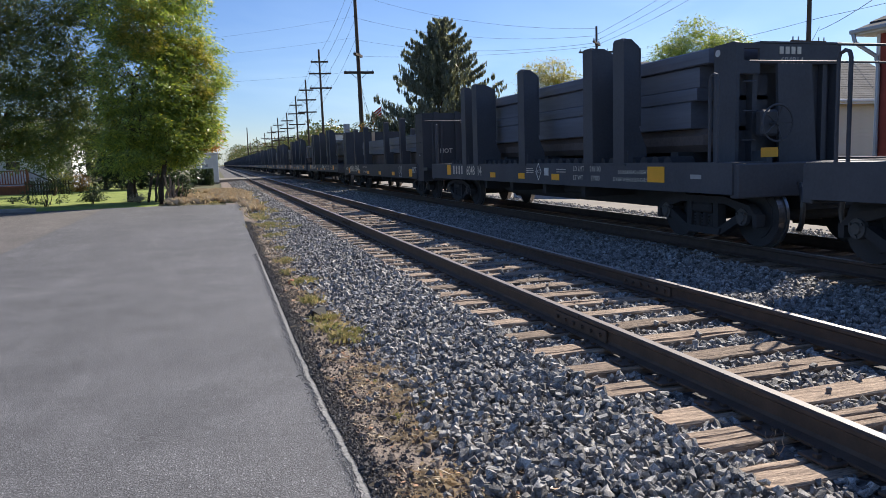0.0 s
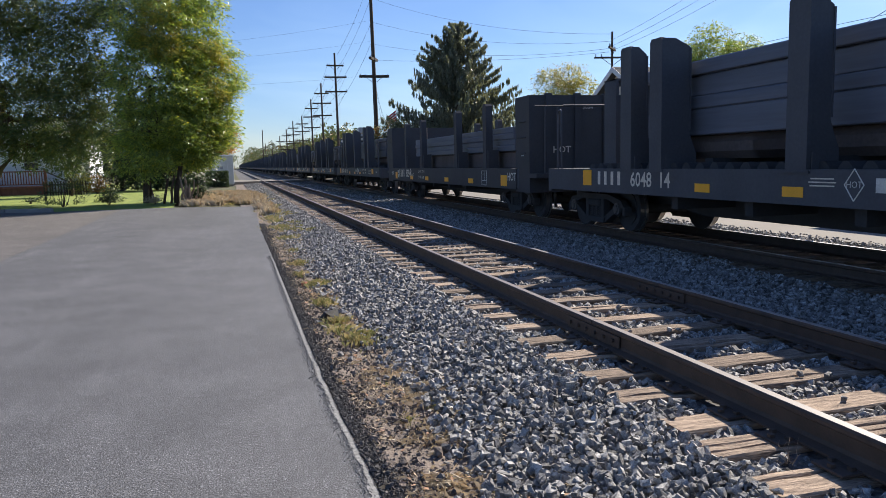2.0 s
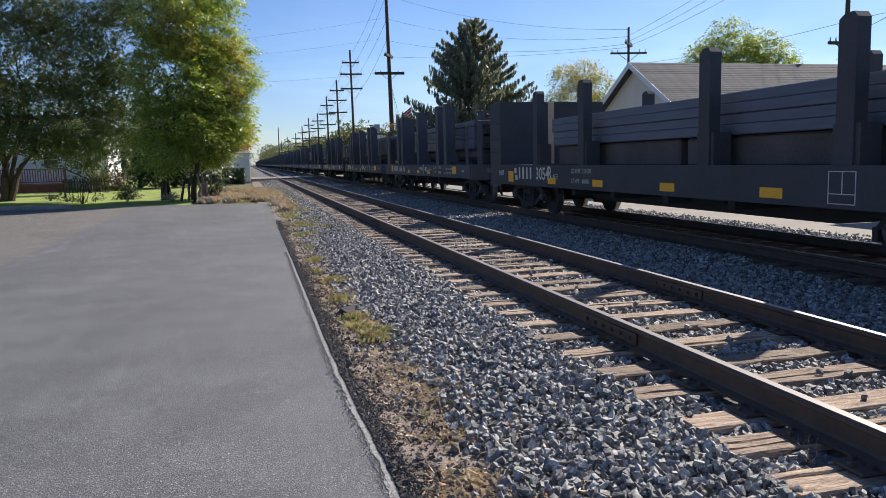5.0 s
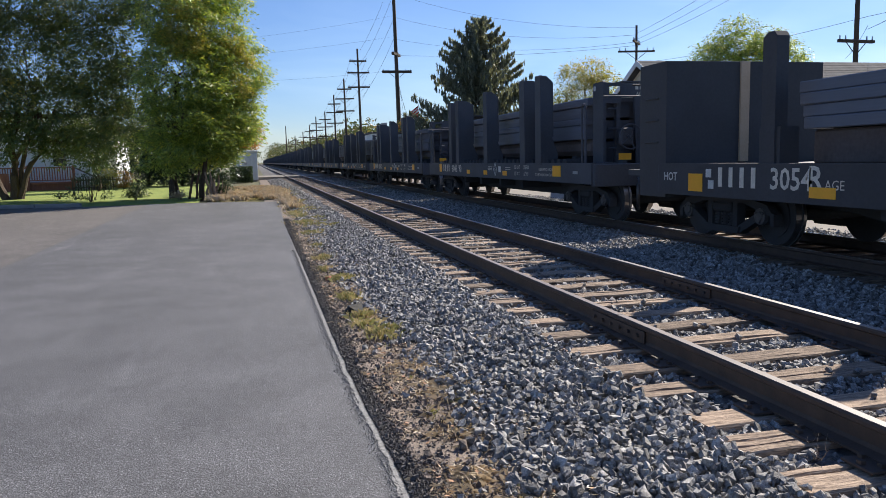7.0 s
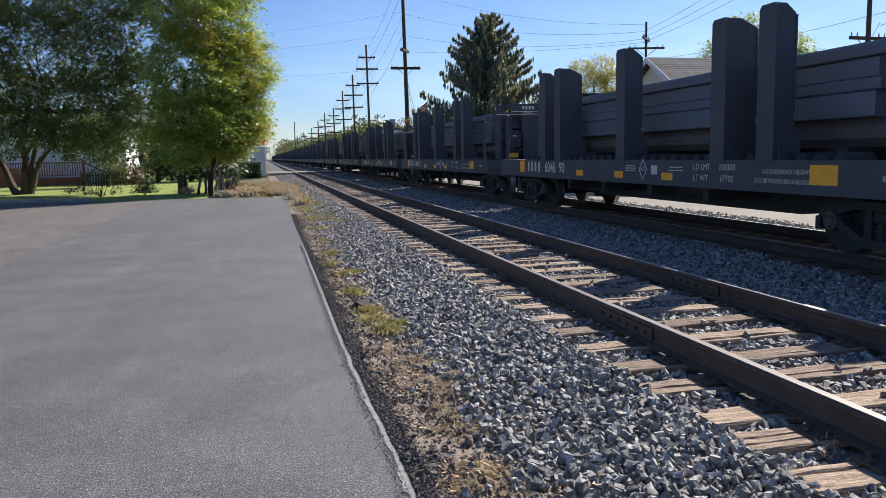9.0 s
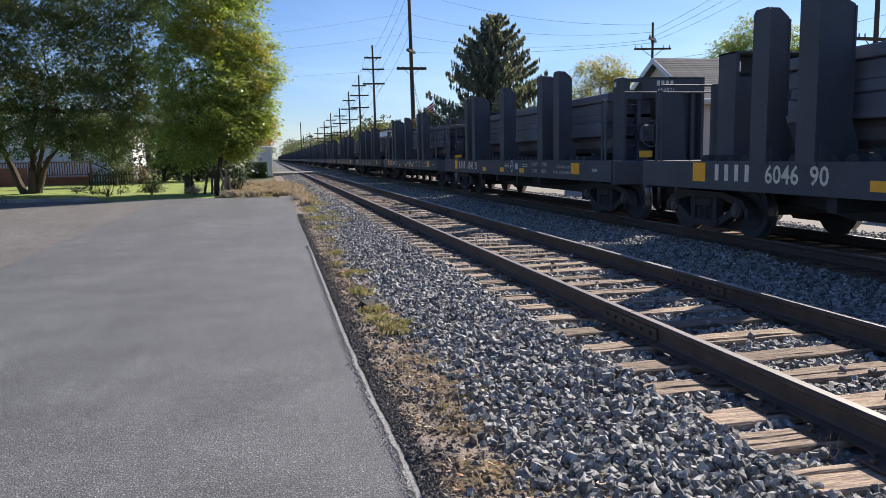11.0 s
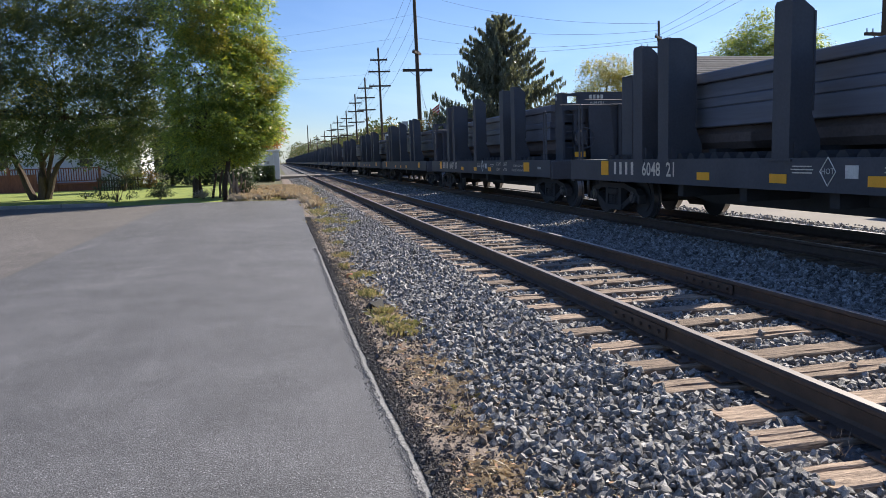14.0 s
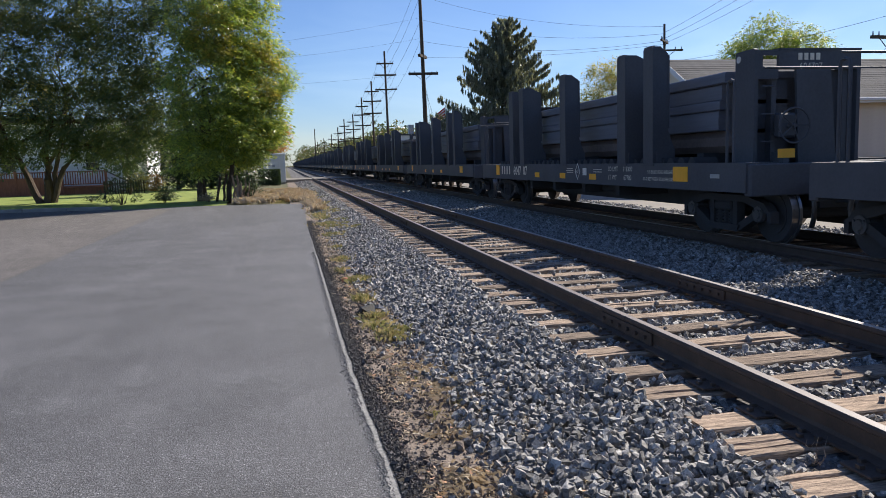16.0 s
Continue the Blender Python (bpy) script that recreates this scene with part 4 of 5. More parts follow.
def sprays(lobes, tips, leaves, spread, size, seed, hang=0.0):
    """Places, sizes and turns of leaves: drooping domed sprays at twig ends, thick towards the rim of each lobe, with gaps."""
    rng = np.random.default_rng(seed)
    vol = np.array([l[3] ** 2 for l in lobes])
    tip, way = [], []
    for k in rng.choice(len(lobes), tips, p=vol / vol.sum()):
        x, y, z, r = lobes[k][:4]
        d = rng.normal(size=3)
        d /= np.linalg.norm(d)
        rad = r * rng.uniform(0.25, 1.0) ** 0.42 * (1 + 0.34 * noise.noise((d[0] * 2.4 + k, d[1] * 2.4, d[2] * 2.4)))
        p = np.array((x, y, z)) + d * rad * np.array((1, 1, 0.95))
        if noise.noise((p[0] * 0.9, p[1] * 0.9, p[2] * 0.9)) < -0.42:
            continue
        tip.append(p), way.append(d)
    tip, way = np.repeat(np.array(tip), leaves, 0), np.repeat(np.array(way), leaves, 0)
    n = len(tip)
    reach = spread * 2.3 * np.sqrt(rng.random(n))
    a = rng.uniform(0, 6.283, n)
    radial = np.stack([np.cos(a), np.sin(a), np.zeros(n)], 1)
    flat = way * np.array((1, 1, 0.3))
    p = tip + (radial + flat * 0.7) * reach[:, None] + rng.normal(size=(n, 3)) * spread * 0.3
    p[:, 2] -= 0.7 * reach ** 2 / (spread * 2.3) + hang * rng.random(n)
    along = radial + flat + np.array((0, 0, -0.65)) + rng.normal(size=(n, 3)) * 0.4
    up = np.array((0, 0, 0.9)) + radial * 0.5 + way * 0.6 + rng.normal(size=(n, 3)) * 0.4
    along /= np.linalg.norm(along, axis=1, keepdims=True)
    cross = np.cross(along, up)
    cross /= np.linalg.norm(cross, axis=1, keepdims=True)
    rot = np.stack([cross, along, np.cross(cross, along)], 2)
    return p, size * rng.lognormal(0, 0.28, n), rot


def leafy(name, lobes, tips, leaves, spread, size, seed, material, parent, label="", hang=0.0):
    p, s, rot = sprays(lobes, tips, leaves, spread, size, seed, hang)
    keep = p[:, 2] > 0.15
    return part(name, scattered(name, [LEAF, LEAF2], p[keep], s[keep], material, seed, rot[keep]), material, parent, label)


def broad_tree(label, stems, lobes, tips, leaves, spread, size, seed, material, extra=(), category="tree", group="", stem_mat=None, hang=0.0):
    r = random.Random(seed)
    t = thing("tree", label, category, group)
    bm = bmesh.new()
    for a, b, r0, r1 in stems:
        limb(bm, crooked(a, b, 7, 0.12, r), r0, r1)
        ends = sorted(lobes, key=lambda l: (Vector(l[:3]) - Vector(b)).length)[:4]
        for l in ends:
            base = Vector(a).lerp(Vector(b), r.uniform(0.45, 0.95))
            end = Vector(l[:3])
            limb(bm, crooked(base, end, 6, 0.15, r), r1 * 0.9, r1 * 0.25, 6)
            for _ in range(5):
                q = base.lerp(end, r.uniform(0.5, 1.0))
                limb(bm, crooked(q, q + Vector((r.gauss(0, 1), r.gauss(0, 1), r.gauss(0.2, 0.8))) * l[3] * 0.5, 4, 0.06, r), r1 * 0.3, 0.008, 5)
    part("trunk", bm, stem_mat or M_BARK, t)
    leafy("crown", lobes, tips, leaves, spread, size, seed, material, t, "", hang)
    # extra crowns: turning leaves, and leaves coloured as if in sun
    for k, (lob, n, m) in enumerate(extra):
        leafy("crown", lob, n, leaves, spread, size, seed + 50 + k, m, t, "yellowing and sun-brightened leaves")
    return t


def spruce(x, y, top, width, seed):
    t = thing("spruce_tree", "tall dark green spruce with drooping branches", "conifer")
    r, rng = random.Random(seed), np.random.default_rng(seed)
    bm = bmesh.new()
    limb(bm, [(x, y, -0.1), (x, y, top * 0.5), (x, y, top)], 0.28, 0.02)
    places = []
    z = 1.2
    while z < top - 0.25:
        f = 1 - z / top
        reach = width * (f ** 0.72) + 0.2
        for k in range(int(8 + 6 * f)):
            a = r.uniform(0, 6.283)
            L = reach * r.uniform(0.6, 1.08)
            c, q = math.cos(a), math.sin(a)
            arc = lambda u: Vector((x + c * L * u, y + q * L * u, z + L * (-0.32 * u + 0.42 * u * u) + 0.25 * L * (1 - f) * u))
            limb(bm, [arc(i / 5) for i in range(6)], 0.035, 0.006, 4)
            # branchlets hang from the bough, longest at mid-length
            for i in range(int(14 + 52 * L / width)):
                u = r.uniform(0.1, 1.0)
                h = arc(u)
                w = 0.16 * L * (1 - u) * r.uniform(-1, 1) + r.gauss(0, 0.05)
                drop = r.uniform(0.25, 0.75) * (0.35 + 0.5 * math.sin(math.pi * min(u, 0.9))) * (0.5 + f)
                h = h + Vector((-q * w, c * w, -abs(w) * 0.25))
                for j in range(11):
                    v = r.random()
                    places.append((h.x + r.gauss(0, 0.035), h.y + r.gauss(0, 0.035), h.z + 0.05 - drop * v))
        z += r.uniform(0.3, 0.5)
    part("trunk", bm, M_BARK, t)
    p = np.array(places)
    n = len(p)
    ang = rng.uniform(0, 6.283, n)
    tilt = rng.normal(0.0, 0.5, n)
    c, s, ct, st = np.cos(ang), np.sin(ang), np.cos(tilt), np.sin(tilt)
    o = np.zeros(n)
    card = (np.array([(0, -0.5, 0), (0.1, -0.1, 0.03), (0, 0.5, 0), (-0.1, -0.1, 0.03)]), np.array([(0, 1, 2, 3)]))
    rot = np.stack([c, -s * st, s * ct, s, c * st, -c * ct, o, ct, st], 1).reshape(-1, 3, 3)
    part("crown", scattered("crown", [card], p, 0.4 * rng.lognormal(0, 0.3, n), L_SPRUCE, seed, rot), L_SPRUCE, t)


def blades(name, spots, material, label, category, seed, height, lean=0.5, width=0.006):
    """Grass: thin tapered blades that lean out of their tufts; spots are x, y, radius, count."""
    rng = np.random.default_rng(seed)
    v = []
    for x, y, rad, n in spots:
        a, q = rng.uniform(0, 6.283, n), np.abs(rng.normal(0, 0.5, n)) * rad
        bx, by = x + np.cos(a) * q, y + np.sin(a) * q * 1.4
        b = rng.uniform(0, 6.283, n)
        h = height * rng.uniform(0.4, 1.15, n)
        out = h * np.abs(rng.normal(lean, 0.35, n))
        w = width * rng.uniform(0.7, 1.5, n)
        z0 = np.maximum(bed_height(bx) - 0.03, -0.03)
        dx, dy = np.cos(b), np.sin(b)
        quad = np.stack([np.stack([bx - dy * w, by + dx * w, z0], 1), np.stack([bx + dy * w, by - dx * w, z0], 1),
                         np.stack([bx + dx * out * 0.5 + dy * w * 0.7, by + dy * out * 0.5 - dx * w * 0.7, z0 + h * 0.7], 1),
                         np.stack([bx + dx * out, by + dy * out, z0 + h * (1 - 0.3 * np.minimum(out / h, 1.5))], 1)], 1)
        v.append(quad.reshape(-1, 3))
    v = np.concatenate(v)
    ob = part(name, raw(name, v, np.arange(len(v)).reshape(-1, 4), material), material)
    return tagged(ob, label, category, kind="stuff")


def litter(name, x0, x1, y0, y1, n, material, label, category, seed, length, width):
    """Flat straws and dead leaves lying on the dirt."""
    rng = np.random.default_rng(seed)
    x, y = rng.uniform(x0, x1, n), y0 + (y1 - y0) * rng.random(n) ** 1.5
    keep = np.array([noise.noise((a * 2.5, b * 2.5, 7)) > -0.08 for a, b in zip(x, y)])
    x, y = x[keep], y[keep]
    n = len(x)
    p = np.stack([x, y, np.maximum(bed_height(x) - 0.02, -0.012) + rng.uniform(0.012, 0.035, n)], 1)
    a = rng.uniform(0, 6.283, n)
    t1, t2 = rng.normal(0, 0.3, n), rng.normal(0, 0.3, n)
    u = np.stack([np.cos(a), np.sin(a), t1], 1)
    w = np.stack([-np.sin(a), np.cos(a), t2], 1)
    L, W = (length * rng.lognormal(0, 0.4, n))[:, None], (width * rng.lognormal(0, 0.4, n))[:, None]
    v = np.stack([p - u * L, p + w * W, p + u * L, p - w * W], 1).reshape(-1, 3)
    ob = part(name, raw(name, v, np.arange(len(v)).reshape(-1, 4), material), material)
    return tagged(ob, label, category, kind="stuff")


def plants():
    # sunshine is in the leaf colour; right-hand lobes add yellowed and brighter leaves
    broad_tree("broad sunlit green tree with low hanging leaves, some turning yellow",
               [((-3.9, 37.6, -0.1), (-3.4, 37.4, 5.5), 0.16, 0.08), ((-2.5, 36.6, -0.1), (-1.9, 36.9, 4.8), 0.14, 0.06), ((-3.6, 37.8, -0.1), (-4.6, 38, 6), 0.12, 0.06)],
               [(-1.79, 37.73, 3.45, 1.46), (-1.04, 38.6, 5.75, 1.46), (-1.64, 38.03, 7.73, 1.55), (-3.17, 36.27, 3.38, 1.6), (-3.33, 36.24, 5.71, 1.9), (-3.13, 36.63, 8.63, 2.0), (-1.82, 38.0, 10.29, 1.75), (-0.11, 39.38, 6.18, 0.87), (-2.24, 37.14, 2.31, 0.87), (-0.79, 38.68, 9.27, 0.87), (-3.86, 35.67, 2.37, 1.1), (-1.4, 38.15, 2.53, 0.82), (-0.53, 39.07, 7.48, 0.87), (-0.63, 38.9, 4.33, 0.97), (-0.37, 39.26, 3.07, 0.58)],
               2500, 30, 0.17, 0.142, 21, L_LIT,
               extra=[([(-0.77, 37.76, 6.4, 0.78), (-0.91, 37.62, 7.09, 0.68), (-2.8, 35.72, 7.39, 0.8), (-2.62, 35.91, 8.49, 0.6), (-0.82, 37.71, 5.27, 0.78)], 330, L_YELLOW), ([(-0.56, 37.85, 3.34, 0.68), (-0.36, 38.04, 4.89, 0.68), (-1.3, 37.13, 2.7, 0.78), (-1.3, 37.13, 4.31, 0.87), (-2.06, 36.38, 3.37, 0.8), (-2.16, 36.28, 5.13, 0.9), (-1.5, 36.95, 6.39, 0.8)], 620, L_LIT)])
    # crown coloured darker for the shade it stands in
    broad_tree("wide shade-darkened green tree with several leaning stems on the lawn",
               [((-12.2, 43, -0.1), (-11.6, 42.6, 4.6), 0.24, 0.12), ((-12.5, 43, -0.1), (-14.6, 43, 5), 0.2, 0.1), ((-12.0, 43, -0.1), (-9.8, 42.5, 4.6), 0.17, 0.09), ((-11.9, 43.1, -0.1), (-10.9, 43, 5.4), 0.15, 0.08)],
               [(-8.2, 40.5, 4.3, 2.0), (-10.2, 41.2, 4.4, 2.2), (-12.8, 42, 4.6, 2.4), (-15.5, 43, 4.4, 2.6), (-18.5, 44, 5, 3.0), (-8.0, 40.5, 7.2, 2.4), (-10.8, 41.5, 7.6, 2.6), (-13.6, 42, 7.8, 2.8),
                (-17, 43, 8.4, 3.0), (-7.6, 40, 10, 2.5), (-11, 41, 10.8, 3.0), (-14.8, 42, 11.4, 3.2), (-20, 44, 9.5, 3.4), (-13, 43, 13.2, 3.0), (-7.8, 40.2, 2.7, 1.1), (-9.4, 41, 2.8, 1.0), (-14.2, 42, 2.7, 1.1), (-17, 43.5, 2.6, 1.6), (-5.6, 38.6, 4.4, 1.7), (-5.6, 39, 7.4, 2.2), (-4.9, 39, 10.8, 2.3), (-6.8, 39, 5.6, 1.7), (-6.4, 39, 3.4, 1.2)],
               7200, 30, 0.19, 0.15, 22, L_SHADED, extra=[([(-11.5, 40.4, 5.2, 0.9), (-15, 40.6, 5.0, 0.8)], 40, L_YELLOW)])
    broad_tree("small tree turning orange behind the white cabinet", [((-0.9, 78, -0.1), (-0.9, 78, 3.5), 0.14, 0.07)],
               [(-0.5, 78, 4.3, 1.4), (-1.5, 78, 5.3, 1.6), (-2.6, 78, 3.9, 1.6), (-0.3, 78, 5.6, 0.9)], 420, 22, 0.2, 0.2, 23, L_ORANGE)
    broad_tree("dark leafy shrub tree in front of the house", [((-9.9, 52, -0.1), (-9.8, 52, 2.6), 0.09, 0.05)],
               [(-9.9, 52, 2.9, 1.3), (-10.6, 52, 3.7, 1.1), (-9.2, 52, 3.9, 1.1)], 300, 22, 0.16, 0.14, 24, L_HEDGE)
    for x, y, r_, top, mat_, lab, sd in ((-7.3, 36.7, 0.8, 1.7, L_HEDGE, "dark twiggy upright bush at the kerb", 31), (-5.5, 37.4, 0.36, 0.95, L_HEDGE, "thin dark sapling on the lawn", 32),
                                         (-10.0, 55.5, 0.9, 1.7, L_YELLOW, "yellow flowering bush by the picket fence", 33), (-8.9, 55.8, 0.6, 1.5, L_ORANGE, "reddish bush by the picket fence", 34),
                                         (-9.7, 41.5, 0.18, 0.35, L_HEDGE, "tiny green bush on the lawn edge", 35), (-1.45, 36.2, 0.28, 1.5, L_HEDGE, "leafy green shrub beside the stump", 36),
                                         (-3.4, 36.0, 0.4, 0.5, L_DRY, "tangled weeds at the foot of the tree", 38)):
        b = thing("bush", lab, "bush", m=pose(0, 0, 0))
        r = random.Random(sd)
        for _ in range(9):
            bm = bmesh.new()
            limb(bm, crooked((x, y, -0.08), (x + r.gauss(0, r_ * 0.5), y + r.gauss(0, r_ * 0.5), top * 0.8), 4, 0.04, r), 0.018, 0.005, 5)
            part("stem", bm, M_BARK, b)
        leafy("foliage", [(x, y, top * 0.72, r_ * 0.6), (x - r_ * 0.45, y, top * 0.35, r_ * 0.6), (x + r_ * 0.4, y, top * 0.45, r_ * 0.65), (x + r_ * 0.1, y, top * 0.15, r_ * 0.6)], int(60 + 200 * r_), 14, 0.12, 0.1, sd, mat_, b)
    broad_tree("dense dark green trees screening the yard", [((-5.4, 60, -0.1), (-5.4, 60, 4), 0.15, 0.08), ((-8, 61, -0.1), (-8, 61, 4), 0.15, 0.08)],
               [(-4.0, 60, 2.0, 1.9), (-6.2, 60.5, 2.2, 2.0), (-8.3, 61, 2.2, 2.0), (-3.6, 60, 4.6, 1.9), (-5.6, 60.5, 5, 2.2), (-8, 61, 5.2, 2.4), (-2.7, 59.5, 1.2, 1.2), (-5, 60, 0.9, 1.2), (-7.2, 60, 0.9, 1.2)], 1100, 20, 0.25, 0.24, 25, L_HEDGE)
    # clipped hedge
    h = thing("hedge", "clipped dark green hedge before the white cabinet", "hedge")
    rng = np.random.default_rng(40)
    n = 9000
    p = np.stack([rng.uniform(-2.1, -0.25, n), rng.uniform(65.6, 67.0, n), rng.uniform(0.0, 1.35, n)], 1)
    part("foliage", scattered("foliage", [LEAF, LEAF2], p, 0.13 * rng.lognormal(0, 0.2, n), L_HEDGE, 41), L_HEDGE, h)
    for k in range(8):
        bm = bmesh.new()
        rod(bm, (-2.0 + k * 0.23, 66.3, -0.1), (-2.0 + k * 0.23, 66.3, 0.9), 0.03, seg=5)
        part("stem", bm, M_BARK, h)
    spruce(22.8, 75, 15.9, 9.8, 51)
    broad_tree("leafy dark tree beside the spruce", [((15.8, 76, -0.1), (15.8, 76, 4), 0.2, 0.1)], [(15.4, 76, 4.6, 1.6), (17.2, 76, 5.2, 1.5), (16.3, 76, 3.4, 1.7), (18.4, 76, 4, 1.6)], 330, 20, 0.22, 0.22, 52, L_FAR,
               extra=[([(15.0, 75.5, 5.2, 0.8)], 20, L_ORANGE)])
    broad_tree("sunlit green tree above the house roof", [((32.5, 46, -0.1), (32.6, 46, 6), 0.3, 0.14)],
               [(31.2, 46, 7.9, 1.8), (32.4, 46, 9.2, 1.7), (33.4, 46, 8.1, 1.7), (35.2, 46, 8.7, 1.5), (36.4, 46, 7.8, 1.5), (30.0, 46, 7.3, 1.3), (34.3, 46, 6.6, 1.5), (32, 46, 6, 2)], 1150, 26, 0.22, 0.19, 53, L_LIT)
    broad_tree("thin yellowing birch with drooping twigs", [((30.5, 66, -0.1), (30.4, 66, 8), 0.16, 0.06)],
               [(29.3, 66, 9.3, 1.5), (31.2, 66, 9.8, 1.5), (32.6, 66, 8.6, 1.5), (30.2, 66, 7.4, 1.8), (28.2, 66, 7.4, 1.0), (32.4, 66, 6.8, 1.4), (27.6, 66, 6.0, 0.8)], 720, 22, 0.17, 0.19, 54, L_YELLOW, hang=0.9)
    broad_tree("small reddish tree behind the house", [((42, 52, -0.1), (42, 52, 5), 0.16, 0.08)], [(41, 52, 6.6, 1.4), (43, 52, 6.9, 1.6), (45, 52, 6.2, 1.6)], 260, 20, 0.2, 0.22, 55, L_ORANGE)
    # far woods on both sides of the line
    rng = np.random.default_rng(60)
    lobes = []
    for _ in range(150):
        y = rng.uniform(130, 420)
        x = rng.uniform(19, 24) + (y - 130) * rng.uniform(0.0, 0.12)
        h = rng.uniform(5.5, 9.5)
        lobes.append((x, y, h * 0.55, h * 0.5))
    p, s, _ = sprays(lobes, 14000, 12, 0.6, 0.62, 61)
    lobes = []
    for _ in range(130):
        y = rng.uniform(420, 900)
        x = rng.choice([rng.uniform(-60, -5), rng.uniform(15, 70)])
        lobes.append((x, y, 8, rng.uniform(7, 10)))
    for _ in range(50):
        y = rng.uniform(95, 260)
        x = rng.uniform(-70, -14)
        lobes.append((x, y, 4, rng.uniform(3, 6)))
    p2, s2, _ = sprays(lobes, 9000, 10, 1.0, 1.1, 63)
    p, s = np.concatenate([p, p2]), np.concatenate([s, s2])
    keep = p[:, 2] > 0
    w = part("far_woods", scattered("far_woods", [LEAF, LEAF2], p[keep], s[keep], L_FAR, 62), L_FAR)
    tagged(w, "distant green and tan woods along the line", "woods", kind="stuff")


def verge():
    spots = [(0.97, 7.6, 0.15, 300), (1.07, 6.75, 0.2, 330), (0.95, 7.2, 0.16, 160), (1.15, 6.95, 0.1, 90), (0.98, 8.75, 0.16, 380), (1.06, 10.2, 0.2, 600), (1.02, 12.6, 0.22, 300), (1.08, 14.5, 0.2, 150), (1.15, 17.2, 0.3, 260), (1.2, 20.5, 0.4, 300),
             (1.3, 25, 0.5, 300), (0.9, 11.2, 0.15, 80)]
    blades("grass_tufts", spots, L_GRASS, "yellow-green grass tufts on the dirt verge", "grass", 71, 0.115, 0.5, 0.0022)
    blades("grass_sprouts", [(0.98, 4.55, 0.1, 90), (1.15, 3.2, 0.1, 90), (1.28, 4.7, 0.1, 80), (1.0, 5.3, 0.08, 40)], L_GRASS, "short green grass sprouts in the dirt", "grass", 70, 0.05, 0.8, 0.003)
    dry = [(1.15, 5.6, 0.3, 500), (1.2, 5.0, 0.3, 450), (1.12, 4.2, 0.3, 350), (1.0, 3.5, 0.25, 250), (1.12, 3.0, 0.25, 260), (1.05, 9.5, 0.3, 250), (1.1, 11.5, 0.3, 250), (1.0, 7.6, 0.2, 350), (1.1, 7.0, 0.2, 300), (1.1, 8.0, 0.25, 250), (1.2, 16, 0.5, 350), (1.3, 19, 0.5, 350),
           (1.3, 23, 0.6, 400), (1.85, 5.95, 0.14, 90)]
    blades("dry_grass", dry, L_DRY, "dry straw-coloured grass on the verge", "grass", 72, 0.07, 1.2, 0.003)
    rng = np.random.default_rng(73)
    far = [(rng.uniform(-2.2, 0.9), rng.uniform(33.8, 48), 0.3, 110) for _ in range(90)] + [(rng.uniform(0.95, 1.35), rng.uniform(26, 45), 0.25, 40) for _ in range(40)]
    blades("dry_brush", far, L_DRY, "tan dry brush past the asphalt's end", "brush", 74, 0.34, 0.6, 0.014)
    weeds = [(rng.uniform(0.95, 1.75), rng.uniform(17, 46), 0.22, 60) for _ in range(48)] + [(rng.uniform(-1.6, 0.8), rng.uniform(34, 40), 0.25, 50) for _ in range(25)]
    blades("weeds", weeds, L_GRASS, "yellow-green weeds along the dirt verge", "grass", 69, 0.14, 0.7, 0.005)
    litter("straw_litter", 0.72, 1.55, 2.2, 18, 11000, L_DRY, "dead leaves and straw on the dirt", "litter", 75, 0.02, 0.0028)
    litter("leaf_litter", 0.72, 1.5, 2.2, 14, 800, mat("dead_leaf", (0.46, 0.28, 0.17), (0.24, 0.13, 0.075), 0.9, island=0.4), "curled brown dead leaves on the dirt", "litter", 76, 0.017, 0.011)
    rng = np.random.default_rng(79)
    n = 9000
    y = rng.uniform(2.0, 14, n)
    x = np.array([edge_x(q) for q in y]) - 0.03 - np.abs(rng.normal(0, 0.028, n))
    g = part("rim_crumbs", scattered("rim_crumbs", [grain(k) for k in range(30, 33)], np.stack([x, y, np.full(n, 0.003)], 1), 0.007 * rng.lognormal(0, 0.4, n), M_ASPHALT_EDGE, 80), M_ASPHALT_EDGE)
    tagged(g, "pale crumbs on the asphalt's rim", "crumbs", kind="stuff")
    tw = thing("dry_twig", "leafless dry brown twig lying by the rail", "twig")
    r = random.Random(12)
    for k in range(9):
        bm = bmesh.new()
        limb(bm, crooked((2.62 + r.gauss(0, 0.02), 2.99 + r.gauss(0, 0.02), 0.1), (2.62 + r.gauss(0, 0.07), 2.99 + r.gauss(0, 0.09), r.uniform(0.14, 0.22)), 4, 0.012, r), 0.0022, 0.001, 4)
        part("stem", bm, M_DEADWOOD, tw)
    # clods of dirt and pebbles
    rng = np.random.default_rng(81)
    n = 2600
    y = 2.0 + 14 * rng.random(n) ** 1.5
    x = np.array([edge_x(q) for q in y]) + 0.1 + 0.5 * rng.random(n)
    g = part("dirt_clods", scattered("dirt_clods", [lump(k, 2) for k in range(60, 66)], np.stack([x, y, rng.uniform(-0.01, 0.012, n)], 1), 0.019 * rng.lognormal(0, 0.5, n), M_DIRT, 82), M_DIRT)
    tagged(g, "crumbled brown dirt clods on the verge", "dirt", kind="stuff")
    # fine dark grit by the asphalt's edge
    rng = np.random.default_rng(77)
    n = 70000
    y = 2.0 + 20 * rng.random(n) ** 1.6
    x = np.array([edge_x(q) for q in y]) + 0.004 + np.abs(rng.normal(0, 1, n)) * np.where(rng.random(n) < 0.6, 0.065, 0.24)
    p = np.stack([x, y, rng.uniform(-0.025, 0.014, n)], 1)
